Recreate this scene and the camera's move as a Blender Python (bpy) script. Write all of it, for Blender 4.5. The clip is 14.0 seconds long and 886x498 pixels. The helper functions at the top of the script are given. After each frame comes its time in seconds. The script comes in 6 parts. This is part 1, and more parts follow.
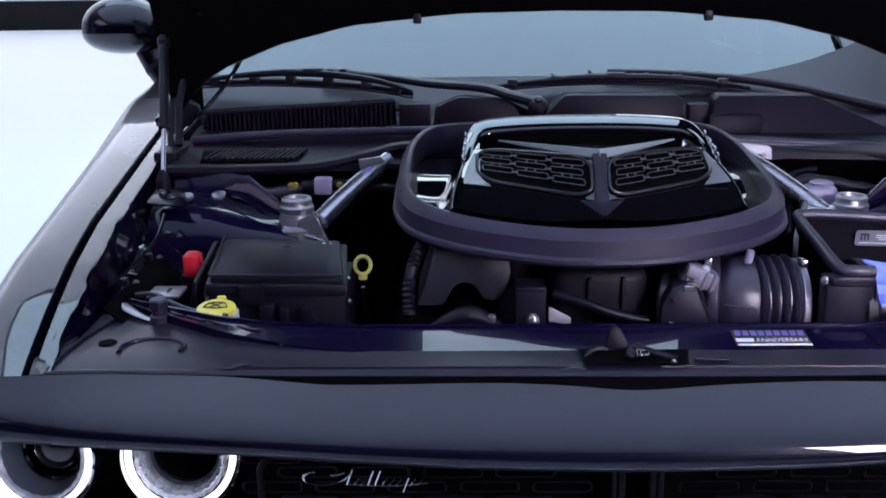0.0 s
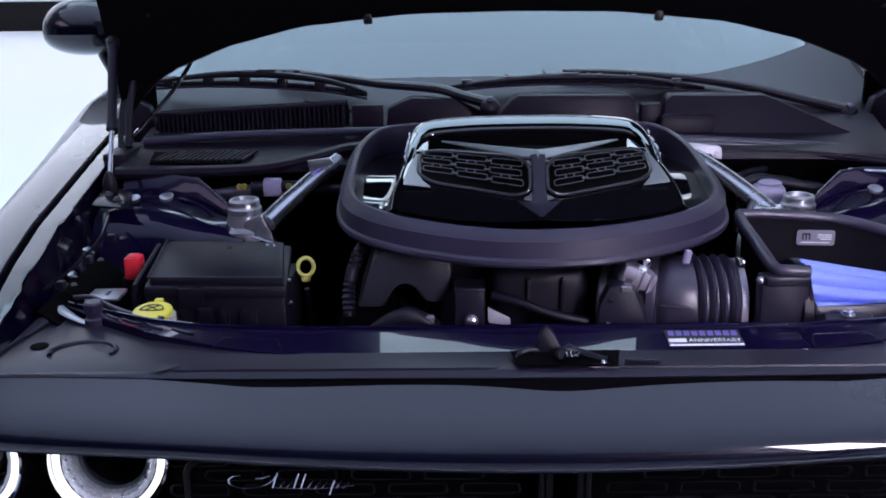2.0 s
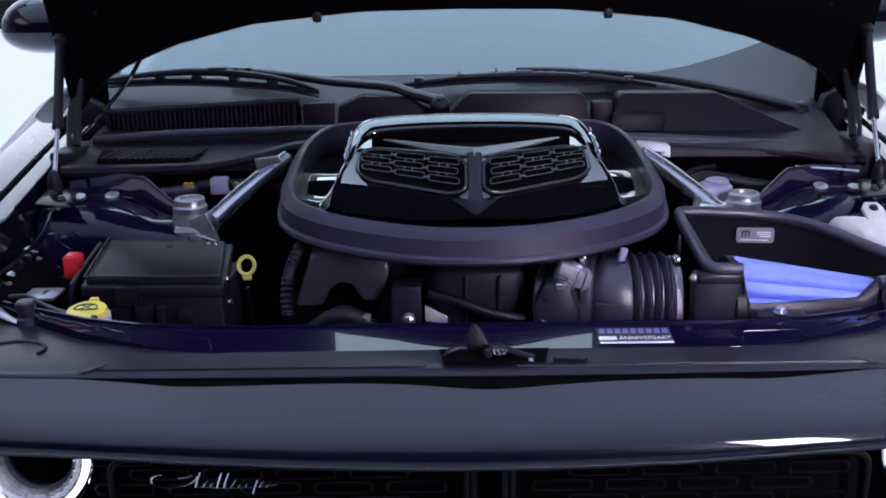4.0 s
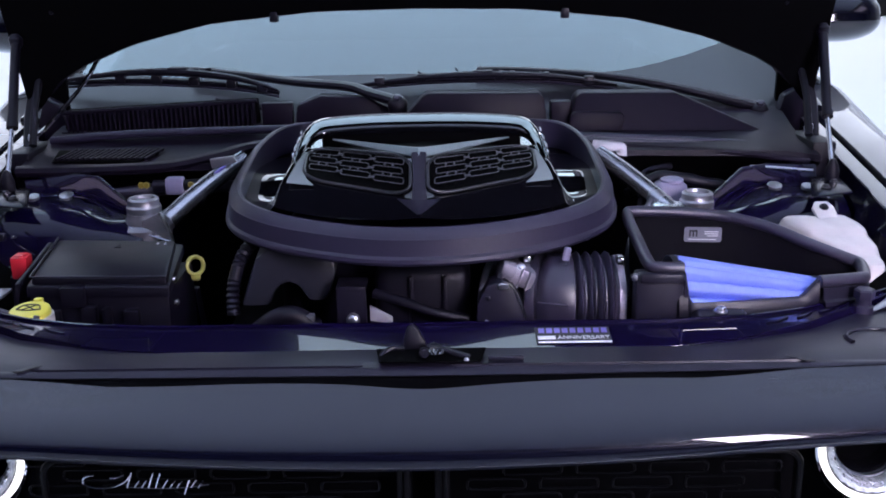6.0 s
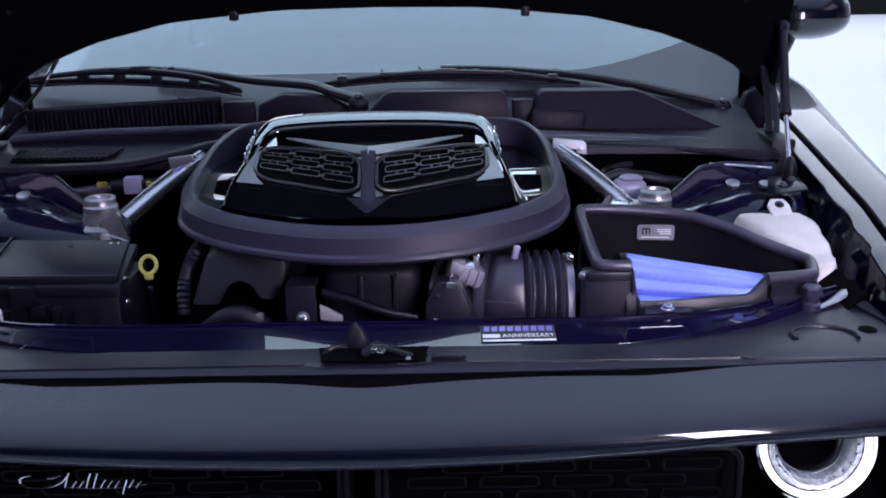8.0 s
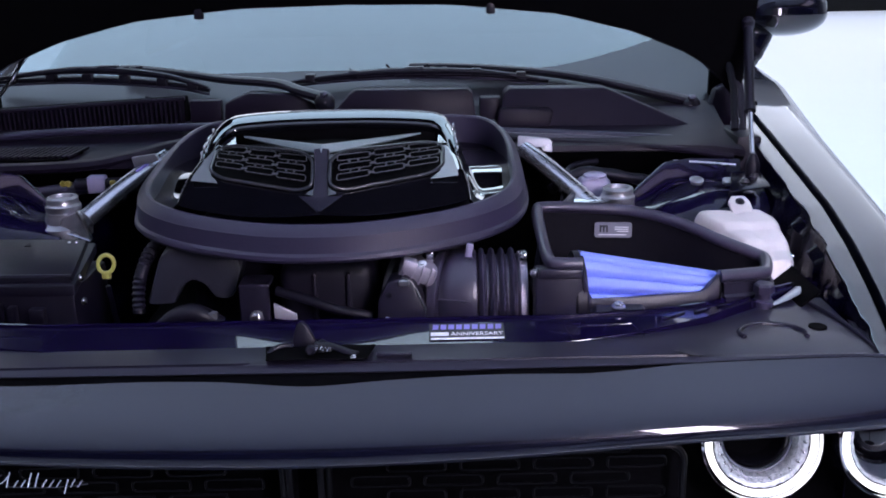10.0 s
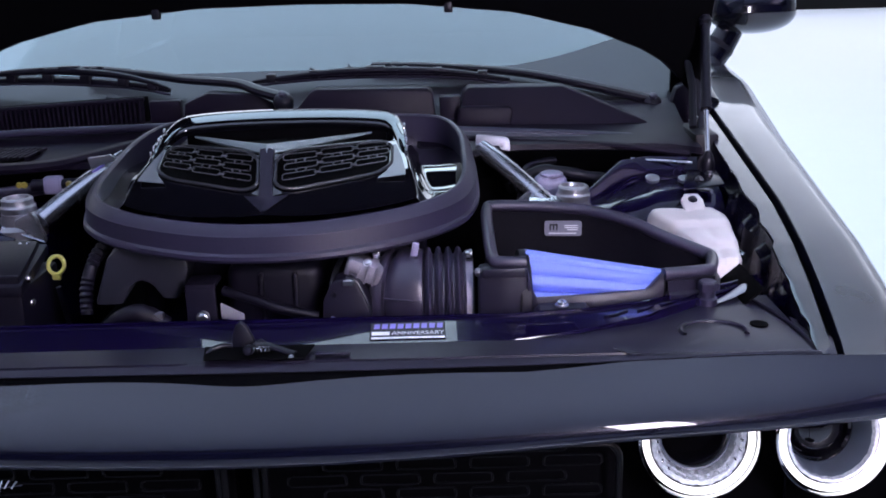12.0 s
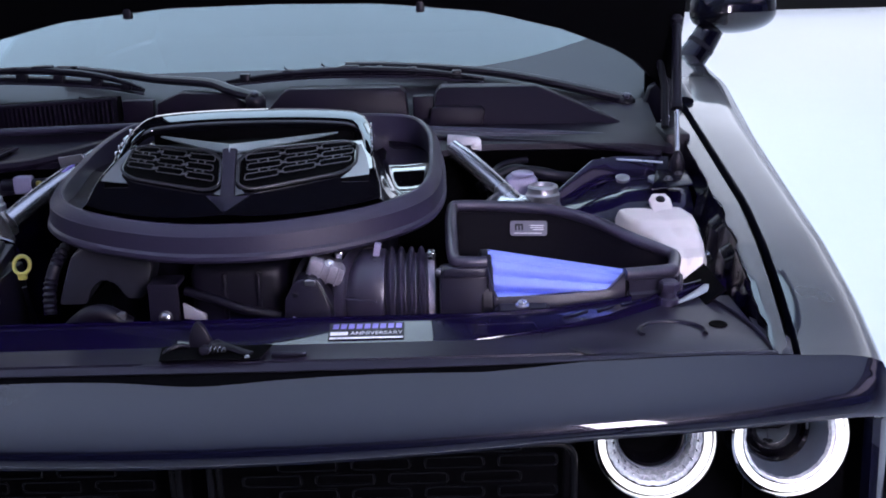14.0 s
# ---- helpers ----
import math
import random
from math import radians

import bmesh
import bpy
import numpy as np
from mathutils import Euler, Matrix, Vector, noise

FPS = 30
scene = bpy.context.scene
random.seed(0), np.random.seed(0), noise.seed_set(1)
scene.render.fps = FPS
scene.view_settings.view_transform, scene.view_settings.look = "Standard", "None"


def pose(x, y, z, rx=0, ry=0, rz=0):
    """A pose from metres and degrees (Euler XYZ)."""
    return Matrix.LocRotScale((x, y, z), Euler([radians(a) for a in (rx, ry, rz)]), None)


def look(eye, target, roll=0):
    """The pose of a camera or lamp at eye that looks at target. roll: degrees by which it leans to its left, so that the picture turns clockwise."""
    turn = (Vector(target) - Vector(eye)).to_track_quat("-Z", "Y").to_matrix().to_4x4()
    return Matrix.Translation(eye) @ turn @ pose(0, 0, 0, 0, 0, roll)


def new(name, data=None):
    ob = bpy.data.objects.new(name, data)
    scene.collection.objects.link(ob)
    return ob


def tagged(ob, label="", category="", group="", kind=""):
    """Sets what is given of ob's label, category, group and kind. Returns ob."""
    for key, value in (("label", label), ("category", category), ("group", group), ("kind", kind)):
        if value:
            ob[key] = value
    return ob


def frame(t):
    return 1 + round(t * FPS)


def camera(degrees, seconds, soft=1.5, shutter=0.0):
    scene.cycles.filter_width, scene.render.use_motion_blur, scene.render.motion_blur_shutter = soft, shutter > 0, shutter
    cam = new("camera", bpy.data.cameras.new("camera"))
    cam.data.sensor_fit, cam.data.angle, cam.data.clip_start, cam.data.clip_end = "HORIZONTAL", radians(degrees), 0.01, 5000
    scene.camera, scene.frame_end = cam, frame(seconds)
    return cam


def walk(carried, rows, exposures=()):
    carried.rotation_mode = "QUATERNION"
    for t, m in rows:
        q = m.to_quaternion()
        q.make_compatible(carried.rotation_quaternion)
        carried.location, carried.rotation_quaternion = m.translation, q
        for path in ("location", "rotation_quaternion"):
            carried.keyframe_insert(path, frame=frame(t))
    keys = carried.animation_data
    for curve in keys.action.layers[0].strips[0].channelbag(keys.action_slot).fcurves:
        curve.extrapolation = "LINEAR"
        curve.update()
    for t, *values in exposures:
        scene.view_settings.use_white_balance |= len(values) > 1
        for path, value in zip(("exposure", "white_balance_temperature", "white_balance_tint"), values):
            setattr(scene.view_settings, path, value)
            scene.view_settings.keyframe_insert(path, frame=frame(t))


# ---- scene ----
cam = camera(49.1, 14.0, soft=1.8)
PATH = [
    (0, (-0.186, -1.096, 1.279), (-0.225, 0.819, 0.701), -0.7),
    (0.5, (-0.164, -1.095, 1.28), (-0.2, 0.818, 0.698), -0.7),
    (1, (-0.147, -1.094, 1.279), (-0.177, 0.82, 0.698), -0.8),
    (1.5, (-0.13, -1.093, 1.279), (-0.157, 0.821, 0.699), -0.8),
    (2, (-0.112, -1.092, 1.279), (-0.135, 0.822, 0.701), -0.8),
    (2.5, (-0.093, -1.092, 1.278), (-0.112, 0.822, 0.699), -0.7),
    (3, (-0.074, -1.091, 1.278), (-0.087, 0.822, 0.698), -0.7),
    (5.5, (0.017, -1.09, 1.279), (0.017, 0.822, 0.694), -0.8),
    (6, (0.035, -1.091, 1.278), (0.037, 0.822, 0.694), -0.8),
    (6.5, (0.055, -1.09, 1.278), (0.059, 0.823, 0.694), -0.9),
    (7, (0.071, -1.091, 1.278), (0.078, 0.821, 0.692), -0.9),
    (7.5, (0.086, -1.09, 1.277), (0.094, 0.821, 0.689), -0.9),
    (8, (0.099, -1.09, 1.276), (0.109, 0.822, 0.69), -0.9),
    (10.5, (0.188, -1.088, 1.274), (0.189, 0.823, 0.684), -1.2),
    (11, (0.208, -1.088, 1.274), (0.211, 0.823, 0.686), -1.3),
    (11.5, (0.225, -1.088, 1.274), (0.23, 0.823, 0.685), -1.4),
    (12, (0.239, -1.088, 1.272), (0.245, 0.823, 0.681), -1.4),
    (12.5, (0.252, -1.088, 1.272), (0.256, 0.822, 0.677), -1.5),
    (13, (0.262, -1.088, 1.273), (0.267, 0.821, 0.677), -1.5),
    (13.5, (0.276, -1.087, 1.272), (0.279, 0.823, 0.678), -1.5),
    (14, (0.29, -1.087, 1.271), (0.296, 0.824, 0.679), -1.4),
]
walk(cam, [(t, look(eye, target, roll)) for t, eye, target, roll in PATH], exposures=[(0, 0.44, 6320, 15.0), (14, 0.44, 6320, 15.0)])

# ---- world and light ----
world = bpy.data.worlds.new("studio_air")
scene.world = world
world.use_nodes = True
world.node_tree.nodes["Background"].inputs[0].default_value = (0.55, 0.65, 0.85, 1)
world.node_tree.nodes["Background"].inputs[1].default_value = 0.004


# ---- materials ----
def mat(name, color, rough=0.5, metal=0.0, coat=0.0, grain=60.0, vary=0.15, bump=0.0, big=6.0, stain=0.12, emit=0.0, spec=0.5, trans=0.0, ior=1.5, stretch=(1, 1, 1), alt=None):
    """Principled surface with colour and gloss varied at two scales and a fine relief."""
    m = bpy.data.materials.new(name)
    m.use_nodes = True
    nt = m.node_tree
    bsdf = nt.nodes["Principled BSDF"]
    def node(kind, **props):
        n = nt.nodes.new(kind)
        for k, v in props.items():
            n.inputs[k].default_value = v
        return n
    coord = nt.nodes.new("ShaderNodeTexCoord")
    mapping = node("ShaderNodeMapping", Scale=stretch)
    nt.links.new(coord.outputs["Object"], mapping.inputs["Vector"])
    fine = node("ShaderNodeTexNoise", Scale=grain, Detail=4.0, Roughness=0.6)
    wide = node("ShaderNodeTexNoise", Scale=big, Detail=3.0, Roughness=0.55)
    for n in (fine, wide):
        nt.links.new(mapping.outputs["Vector"], n.inputs["Vector"])
    add = nt.nodes.new("ShaderNodeMath")
    add.operation = "MULTIPLY_ADD"
    nt.links.new(fine.outputs["Fac"], add.inputs[0])
    add.inputs[1].default_value = vary
    mul = nt.nodes.new("ShaderNodeMath")
    mul.operation = "MULTIPLY_ADD"
    nt.links.new(wide.outputs["Fac"], mul.inputs[0])
    mul.inputs[1].default_value = stain * 2
    mul.inputs[2].default_value = 1.0 - stain - vary / 2
    nt.links.new(mul.outputs[0], add.inputs[2])
    scale = nt.nodes.new("ShaderNodeVectorMath")
    scale.operation = "SCALE"
    if alt:
        mixer = nt.nodes.new("ShaderNodeMix")
        mixer.data_type = "RGBA"
        mixer.inputs[6].default_value, mixer.inputs[7].default_value = (*color, 1), (*alt, 1)
        ramp = node("ShaderNodeMapRange")
        ramp.inputs["From Min"].default_value, ramp.inputs["From Max"].default_value = 0.4, 0.62
        nt.links.new(wide.outputs["Fac"], ramp.inputs["Value"])
        nt.links.new(ramp.outputs["Result"], mixer.inputs[0])
        nt.links.new(mixer.outputs[2], scale.inputs[0])
    else:
        scale.inputs[0].default_value = color
    nt.links.new(add.outputs[0], scale.inputs["Scale"])
    nt.links.new(scale.outputs[0], bsdf.inputs["Base Color"])
    gloss = nt.nodes.new("ShaderNodeMath")
    gloss.operation = "MULTIPLY_ADD"
    nt.links.new(wide.outputs["Fac"], gloss.inputs[0])
    gloss.inputs[1].default_value = rough * 0.5
    gloss.inputs[2].default_value = rough * 0.75
    nt.links.new(gloss.outputs[0], bsdf.inputs["Roughness"])
    bsdf.inputs["Metallic"].default_value = metal
    bsdf.inputs["Coat Weight"].default_value = coat
    bsdf.inputs["Coat Roughness"].default_value = 0.015
    bsdf.inputs["Specular IOR Level"].default_value = spec
    bsdf.inputs["IOR"].default_value = ior
    bsdf.inputs["Transmission Weight"].default_value = trans
    if emit:
        bsdf.inputs["Emission Color"].default_value = (*color, 1)
        bsdf.inputs["Emission Strength"].default_value = emit
    if bump:
        b = node("ShaderNodeBump", Strength=bump, Distance=0.001)
        nt.links.new(fine.outputs["Fac"], b.inputs["Height"])
        nt.links.new(b.outputs["Normal"], bsdf.inputs["Normal"])
    return m


def fall_off(m, near, far):
    """Glow of a softbox that grows evenly from its front edge to its back edge."""
    nt = m.node_tree
    coord = nt.nodes.new("ShaderNodeTexCoord")
    split = nt.nodes.new("ShaderNodeSeparateXYZ")
    nt.links.new(coord.outputs["Generated"], split.inputs[0])
    mix = nt.nodes.new("ShaderNodeMath")
    mix.operation = "MULTIPLY_ADD"
    nt.links.new(split.outputs["Y"], mix.inputs[0])
    mix.inputs[1].default_value, mix.inputs[2].default_value = far - near, near
    nt.links.new(mix.outputs[0], nt.nodes["Principled BSDF"].inputs["Emission Strength"])


PAINT = mat("midnight_paint", (0.0026, 0.0030, 0.0105), 0.30, 0.1, 1.0, 900, 0.3, 0, 5, 0.08, spec=0.1)
BAY_PAINT = mat("blue_bay_paint", (0.0038, 0.0020, 0.019), 0.24, 0.0, 0.6, 700, 0.3, 0.02, 9, 0.15, spec=0.1)
SATIN = mat("satin_black_plastic", (0.0125, 0.0110, 0.0225), 0.36, 0, 0, 380, 0.25, 0.18, 7, 0.15, spec=0.28)
MATTE = mat("matte_black_plastic", (0.0052, 0.0044, 0.0108), 0.44, 0, 0, 300, 0.3, 0.25, 8, 0.2, spec=0.25)
GLOSS = mat("gloss_black", (0.003, 0.003, 0.005), 0.04, 0, 1.0, 200, 0.2, 0, 5, 0.1)
RUBBER = mat("foam_rubber", (0.020, 0.0165, 0.039), 0.42, 0, 0, 260, 0.3, 0.25, 10, 0.15)
HOSE = mat("ribbed_rubber", (0.028, 0.024, 0.045), 0.36, 0, 0, 240, 0.3, 0.06, 14, 0.2, spec=0.6)
# Near-zero black: recess shade put into the colour; also serves black rubber and padding.
SHADE_BLACK = mat("shade_black", (0.0010, 0.0010, 0.0015), 0.8, 0, 0, 80, 0.4, 0.2, 7, 0.3, spec=0.04)
PALE_CAST = mat("dull_pale_plate", (0.40, 0.40, 0.45), 0.5, 0.5, 0, 240, 0.25, 0.3, 30, 0.2)
CAST_ROUGH = mat("sand_cast_aluminium", (0.30, 0.28, 0.34), 0.55, 0.6, 0, 240, 0.4, 0.9, 40, 0.3)
CAST = mat("cast_aluminium", (0.36, 0.36, 0.39), 0.36, 0.85, 0, 220, 0.25, 0.4, 14, 0.15)
STEEL = mat("brushed_steel", (0.55, 0.56, 0.6), 0.24, 1.0, 0, 160, 0.2, 0.1, 10, 0.12, stretch=(1, 1, 5))
TUBE = mat("silver_painted_tube", (0.46, 0.47, 0.51), 0.26, 0.9, 0, 300, 0.2, 0.08, 12, 0.15)
CHROME = mat("chrome", (0.75, 0.76, 0.78), 0.06, 1.0, 0, 90, 0.06, 0, 9, 0.05)
ZINC = mat("zinc_bolt", (0.62, 0.62, 0.66), 0.28, 1.0, 0, 120, 0.2, 0.2, 20, 0.2)
FILTER = mat("blue_filter_fabric", (0.21, 0.28, 0.80), 0.6, 0, 0, 420, 0.3, 0.5, 12, 0.14, spec=0.3)
TANK = mat("white_translucent_plastic", (0.62, 0.58, 0.58), 0.35, 0, 0, 120, 0.08, 0.1, 9, 0.1)
RED = mat("red_plastic", (0.62, 0.02, 0.035), 0.38, 0, 0, 150, 0.12, 0.1, 12, 0.1)
YELLOW = mat("yellow_plastic", (0.80, 0.73, 0.10), 0.36, 0, 0, 150, 0.1, 0.1, 12, 0.1)
OLIVE = mat("faded_yellow_plastic", (0.46, 0.43, 0.11), 0.42, 0, 0, 150, 0.15, 0.15, 20, 0.15)
GLASS = mat("tinted_glass", (0.12, 0.16, 0.18), 0.01, 0, 0, 20, 0.02, 0, 2, 0.02, trans=1.0, ior=1.78)
HALO = mat("white_light_guide", (1.0, 1.0, 0.98), 0.4, 0, 0, 30, 0.02, 0, 4, 0.02, emit=1.0)
BLACK_CHROME = mat("black_chrome", (0.15, 0.15, 0.165), 0.3, 0.8, 0, 200, 0.15, 0, 20, 0.1)
FACET = mat("grey_facet", (0.15, 0.17, 0.19), 0.34, 0.1, 0.0, 300, 0.1, 0.03, 9, 0.08)
ACCENT = mat("pale_satin_accent", (0.25, 0.315, 0.325), 0.34, 0.25, 0.0, 300, 0.1, 0.03, 9, 0.08)
CRYSTAL = mat("led_crystal", (0.72, 0.76, 0.80), 0.16, 0.45, 0.5, 500, 0.9, 0.9, 190, 0.6)
BOWL = mat("grey_reflector", (0.055, 0.070, 0.095), 0.42, 0.0, 0.0, 90, 0.1, 0, 9, 0.1)
PALE_METAL = mat("pale_cast_metal", (0.62, 0.60, 0.68), 0.4, 0.5, 0, 220, 0.15, 0.1, 20, 0.1)
# Satin plastic darkened by the shade inside the air box.
BOX_INNER = mat("shaded_box_plastic", (0.0035, 0.0030, 0.0060), 0.7, 0, 0, 300, 0.3, 0.2, 8, 0.2, spec=0.08)
LABEL = mat("silver_label", (0.223, 0.223, 0.260), 0.35, 0.3, 0, 220, 0.1, 0, 20, 0.1)
WHITE = mat("white_print", (0.85, 0.85, 0.88), 0.4, 0, 0, 220, 0.1, 0, 20, 0.1)
VIOLET = mat("violet_print", (0.25, 0.2, 0.6), 0.3, 0.4, 0, 220, 0.1, 0, 20, 0.1)
INK = mat("dark_print", (0.015, 0.015, 0.02), 0.5, 0, 0, 220, 0.1, 0, 20, 0.1)
CONNECTOR = mat("pale_violet_plastic", (0.26, 0.24, 0.36), 0.45, 0, 0, 220, 0.15, 0.1, 20, 0.15)
AMBER = mat("amber_connector", (0.22, 0.17, 0.03), 0.4, 0, 0, 220, 0.15, 0.1, 20, 0.15)
# Darker, duller copy of the bay paint, with the trough's shade mixed in.
INNER = mat("shaded_bay_paint", (0.0016, 0.0011, 0.0085), 0.24, 0.0, 0.14, 500, 0.3, 0.1, 14, 0.2, spec=0.15)
FLOOR = mat("white_studio_floor", (0.82, 0.84, 0.88), 0.35, 0, 0, 8, 0.03, 0.02, 0.4, 0.04)
WALL = mat("white_studio_wall", (0.78, 0.8, 0.84), 0.8, 0, 0, 30, 0.04, 0.1, 0.5, 0.06)
CURTAIN = mat("black_curtain_cloth", (0.012, 0.012, 0.014), 0.9, 0, 0, 60, 0.3, 0.3, 2.5, 0.25, spec=0.1, stretch=(6, 1, 0.2))
SKIRT = mat("black_skirting", (0.004, 0.004, 0.005), 0.7, 0, 0, 30, 0.2, 0.1, 1.5, 0.2, spec=0.2)
CEILING = mat("grey_ceiling", (0.19, 0.19, 0.22), 0.8, 0, 0, 20, 0.1, 0.1, 0.7, 0.1)
DIFFUSER = mat("softbox_diffuser", (0.67, 0.78, 1.0), 0.6, 0, 0, 20, 0.02, 0, 0.6, 0.03, emit=0.72)
fall_off(DIFFUSER, 0.10, 0.92)
DIFFUSER_FRONT = mat("front_fill_diffuser", (0.87, 0.77, 1.0), 0.6, 0, 0, 20, 0.02, 0, 0.6, 0.03, emit=1.0)
DIFFUSER_FILL = mat("dim_fill_diffuser", (0.87, 0.74, 1.0), 0.6, 0, 0, 20, 0.02, 0, 0.6, 0.03, emit=1.15)
DIFFUSER_REAR = mat("cool_softbox_diffuser", (0.58, 0.81, 1.0), 0.6, 0, 0, 20, 0.02, 0, 0.6, 0.03, emit=2.0)
DIFFUSER_TAIL = mat("tail_softbox_diffuser", (0.66, 0.84, 0.96), 0.6, 0, 0, 20, 0.02, 0, 0.6, 0.03, emit=3.0)
DIFFUSER_SIDE = mat("side_fill_diffuser", (0.86, 0.91, 1.0), 0.6, 0, 0, 20, 0.02, 0, 0.6, 0.03, emit=1.0)
fall_off(DIFFUSER_SIDE, 0.24, 1.40)
GRAPHITE = mat("graphite_satin", (0.022, 0.024, 0.030), 0.3, 0.1, 0, 300, 0.2, 0.1, 9, 0.15)
FRIT = mat("black_glass_border", (0.014, 0.014, 0.020), 0.34, 0, 0, 300, 0.2, 0, 5, 0.2, spec=0.5)
COWL = mat("cowl_plastic", (0.009, 0.0063, 0.0145), 0.42, 0, 0, 380, 0.3, 0.25, 7, 0.2, spec=0.11)
# Grille black lowered further, with the shade under the nose in the colour.
GRILLE = mat("shaded_grille_black", (0.0016, 0.0016, 0.0024), 0.38, 0, 0, 200, 0.2, 0, 9, 0.2, spec=0.11)
STRIP = mat("strip_lamp_diffuser", (0.92, 0.84, 1.0), 0.6, 0, 0, 20, 0.02, 0, 0.6, 0.03, emit=42.0)
TYRE = mat("tyre_rubber", (0.012, 0.012, 0.013), 0.7, 0, 0, 120, 0.3, 0.4, 9, 0.2)


# ---- builders ----
ORIGIN = {}


def thing(name, origin, label, category, group="", kind=""):
    ob = new(name)
    ob.location = origin
    ob.empty_display_size = 0.05
    ORIGIN[ob] = Vector(origin)
    return tagged(ob, label, category, group, kind)


def finish(bm, name, material, angle=38, smooth=True):
    bmesh.ops.recalc_face_normals(bm, faces=bm.faces[:])
    me = bpy.data.meshes.new(name)
    bm.to_mesh(me)
    bm.free()
    me.materials.append(material)
    if smooth:
        me.shade_smooth()
        me.set_sharp_from_angle(angle=radians(angle))
    return me


def part(name, bm, material, parent, label="", angle=38):
    """One mesh under a thing or a part; bm is in world coordinates."""
    o = ORIGIN[parent]
    bmesh.ops.translate(bm, verts=bm.verts[:], vec=-o)
    ob = new(name, finish(bm, name, material, angle))
    ob.parent = parent
    ORIGIN[ob] = o
    return tagged(ob, label)


def solo(name, bm, material, origin, label, category, group="", kind="", angle=38):
    bmesh.ops.translate(bm, verts=bm.verts[:], vec=-Vector(origin))
    ob = new(name, finish(bm, name, material, angle))
    ob.location = origin
    ORIGIN[ob] = Vector(origin)
    return tagged(ob, label, category, group, kind)


def loft(rows, wrap_u=False, wrap_v=False, caps=False, thick=0.0, bm=None):
    """A skin over rows of points; wrap_u closes each row, wrap_v joins last row to first."""
    bm = bm or bmesh.new()
    vs = [[bm.verts.new(p) for p in r] for r in rows]
    nr, nc = len(vs), len(vs[0])
    faces = []
    for i in range(nr if wrap_v else nr - 1):
        for j in range(nc if wrap_u else nc - 1):
            a, b = vs[i], vs[(i + 1) % nr]
            faces.append(bm.faces.new((a[j], a[(j + 1) % nc], b[(j + 1) % nc], b[j])))
    if caps and wrap_u:
        bm.faces.new(vs[0][::-1])
        bm.faces.new(vs[-1])
    if thick:
        bmesh.ops.recalc_face_normals(bm, faces=bm.faces[:])
        bmesh.ops.solidify(bm, geom=bm.faces[:], thickness=thick)
    return bm


def smooth_path(pts, n=8, closed=False):
    """Catmull-Rom through the points."""
    P = [Vector(p) for p in pts]
    k = len(P)
    out = []
    for i in range(k if closed else k - 1):
        if closed:
            p0, p1, p2, p3 = P[i - 1], P[i], P[(i + 1) % k], P[(i + 2) % k]
        else:
            p0, p1, p2, p3 = P[max(i - 1, 0)], P[i], P[i + 1], P[min(i + 2, k - 1)]
        for s in range(n):
            t = s / n
            out.append(0.5 * (2 * p1 + (p2 - p0) * t + (2 * p0 - 5 * p1 + 4 * p2 - p3) * t * t + (3 * p1 - p0 - 3 * p2 + p3) * t ** 3))
    if not closed:
        out.append(P[-1])
    return out


def sweep(path, radius, sides=10, closed=False, bm=None, flat=1.0, up=(0, 0, 1)):
    """A tube along a path; radius may be a function of 0..1; flat squeezes it along its own up."""
    path = [Vector(p) for p in path]
    n = len(path)
    rows = []
    for i, p in enumerate(path):
        if closed:
            d = path[(i + 1) % n] - path[i - 1]
        else:
            d = path[min(i + 1, n - 1)] - path[max(i - 1, 0)]
        d.normalize()
        side = d.cross(Vector(up))
        if side.length < 1e-4:
            side = d.cross(Vector((1, 0, 0)))
        side.normalize()
        u = side.cross(d)
        r = radius(i / max(n - 1, 1)) if callable(radius) else radius
        rows.append([p + side * (r * math.cos(a)) + u * (r * flat * math.sin(a)) for a in (2 * math.pi * k / sides for k in range(sides))])
    return loft(rows, wrap_u=True, wrap_v=closed, caps=not closed, bm=bm)


def box(x0, x1, y0, y1, z0, z1, bevel=0.003, seg=2, bm=None, turn=None):
    own = bmesh.new()
    r = bmesh.ops.create_cube(own, size=1)
    for v in r["verts"]:
        v.co = Vector((x0 + (v.co.x + 0.5) * (x1 - x0), y0 + (v.co.y + 0.5) * (y1 - y0), z0 + (v.co.z + 0.5) * (z1 - z0)))
    if bevel:
        bmesh.ops.bevel(own, geom=own.edges[:], offset=bevel, segments=seg, profile=0.5, affect="EDGES")
    if turn:
        c = Vector(((x0 + x1) / 2, (y0 + y1) / 2, (z0 + z1) / 2))
        bmesh.ops.transform(own, matrix=Matrix.Translation(c) @ turn @ Matrix.Translation(-c), verts=own.verts[:])
    return join(bm, own)


def join(bm, own):
    if bm is None:
        return own
    me = bpy.data.meshes.new("join")
    own.to_mesh(me)
    own.free()
    bm.from_mesh(me)
    bpy.data.meshes.remove(me)
    return bm


def prism(outline, lift, bevel=0.0, bm=None):
    """A solid from an outline of 3D points pushed along lift."""
    own = bmesh.new()
    a = [own.verts.new(p) for p in outline]
    b = [own.verts.new(Vector(p) + Vector(lift)) for p in outline]
    own.faces.new(a[::-1])
    own.faces.new(b)
    for i in range(len(a)):
        j = (i + 1) % len(a)
        own.faces.new((a[i], a[j], b[j], b[i]))
    if bevel:
        bmesh.ops.recalc_face_normals(own, faces=own.faces[:])
        bmesh.ops.bevel(own, geom=own.edges[:], offset=bevel, segments=2, profile=0.5, affect="EDGES")
    return join(bm, own)


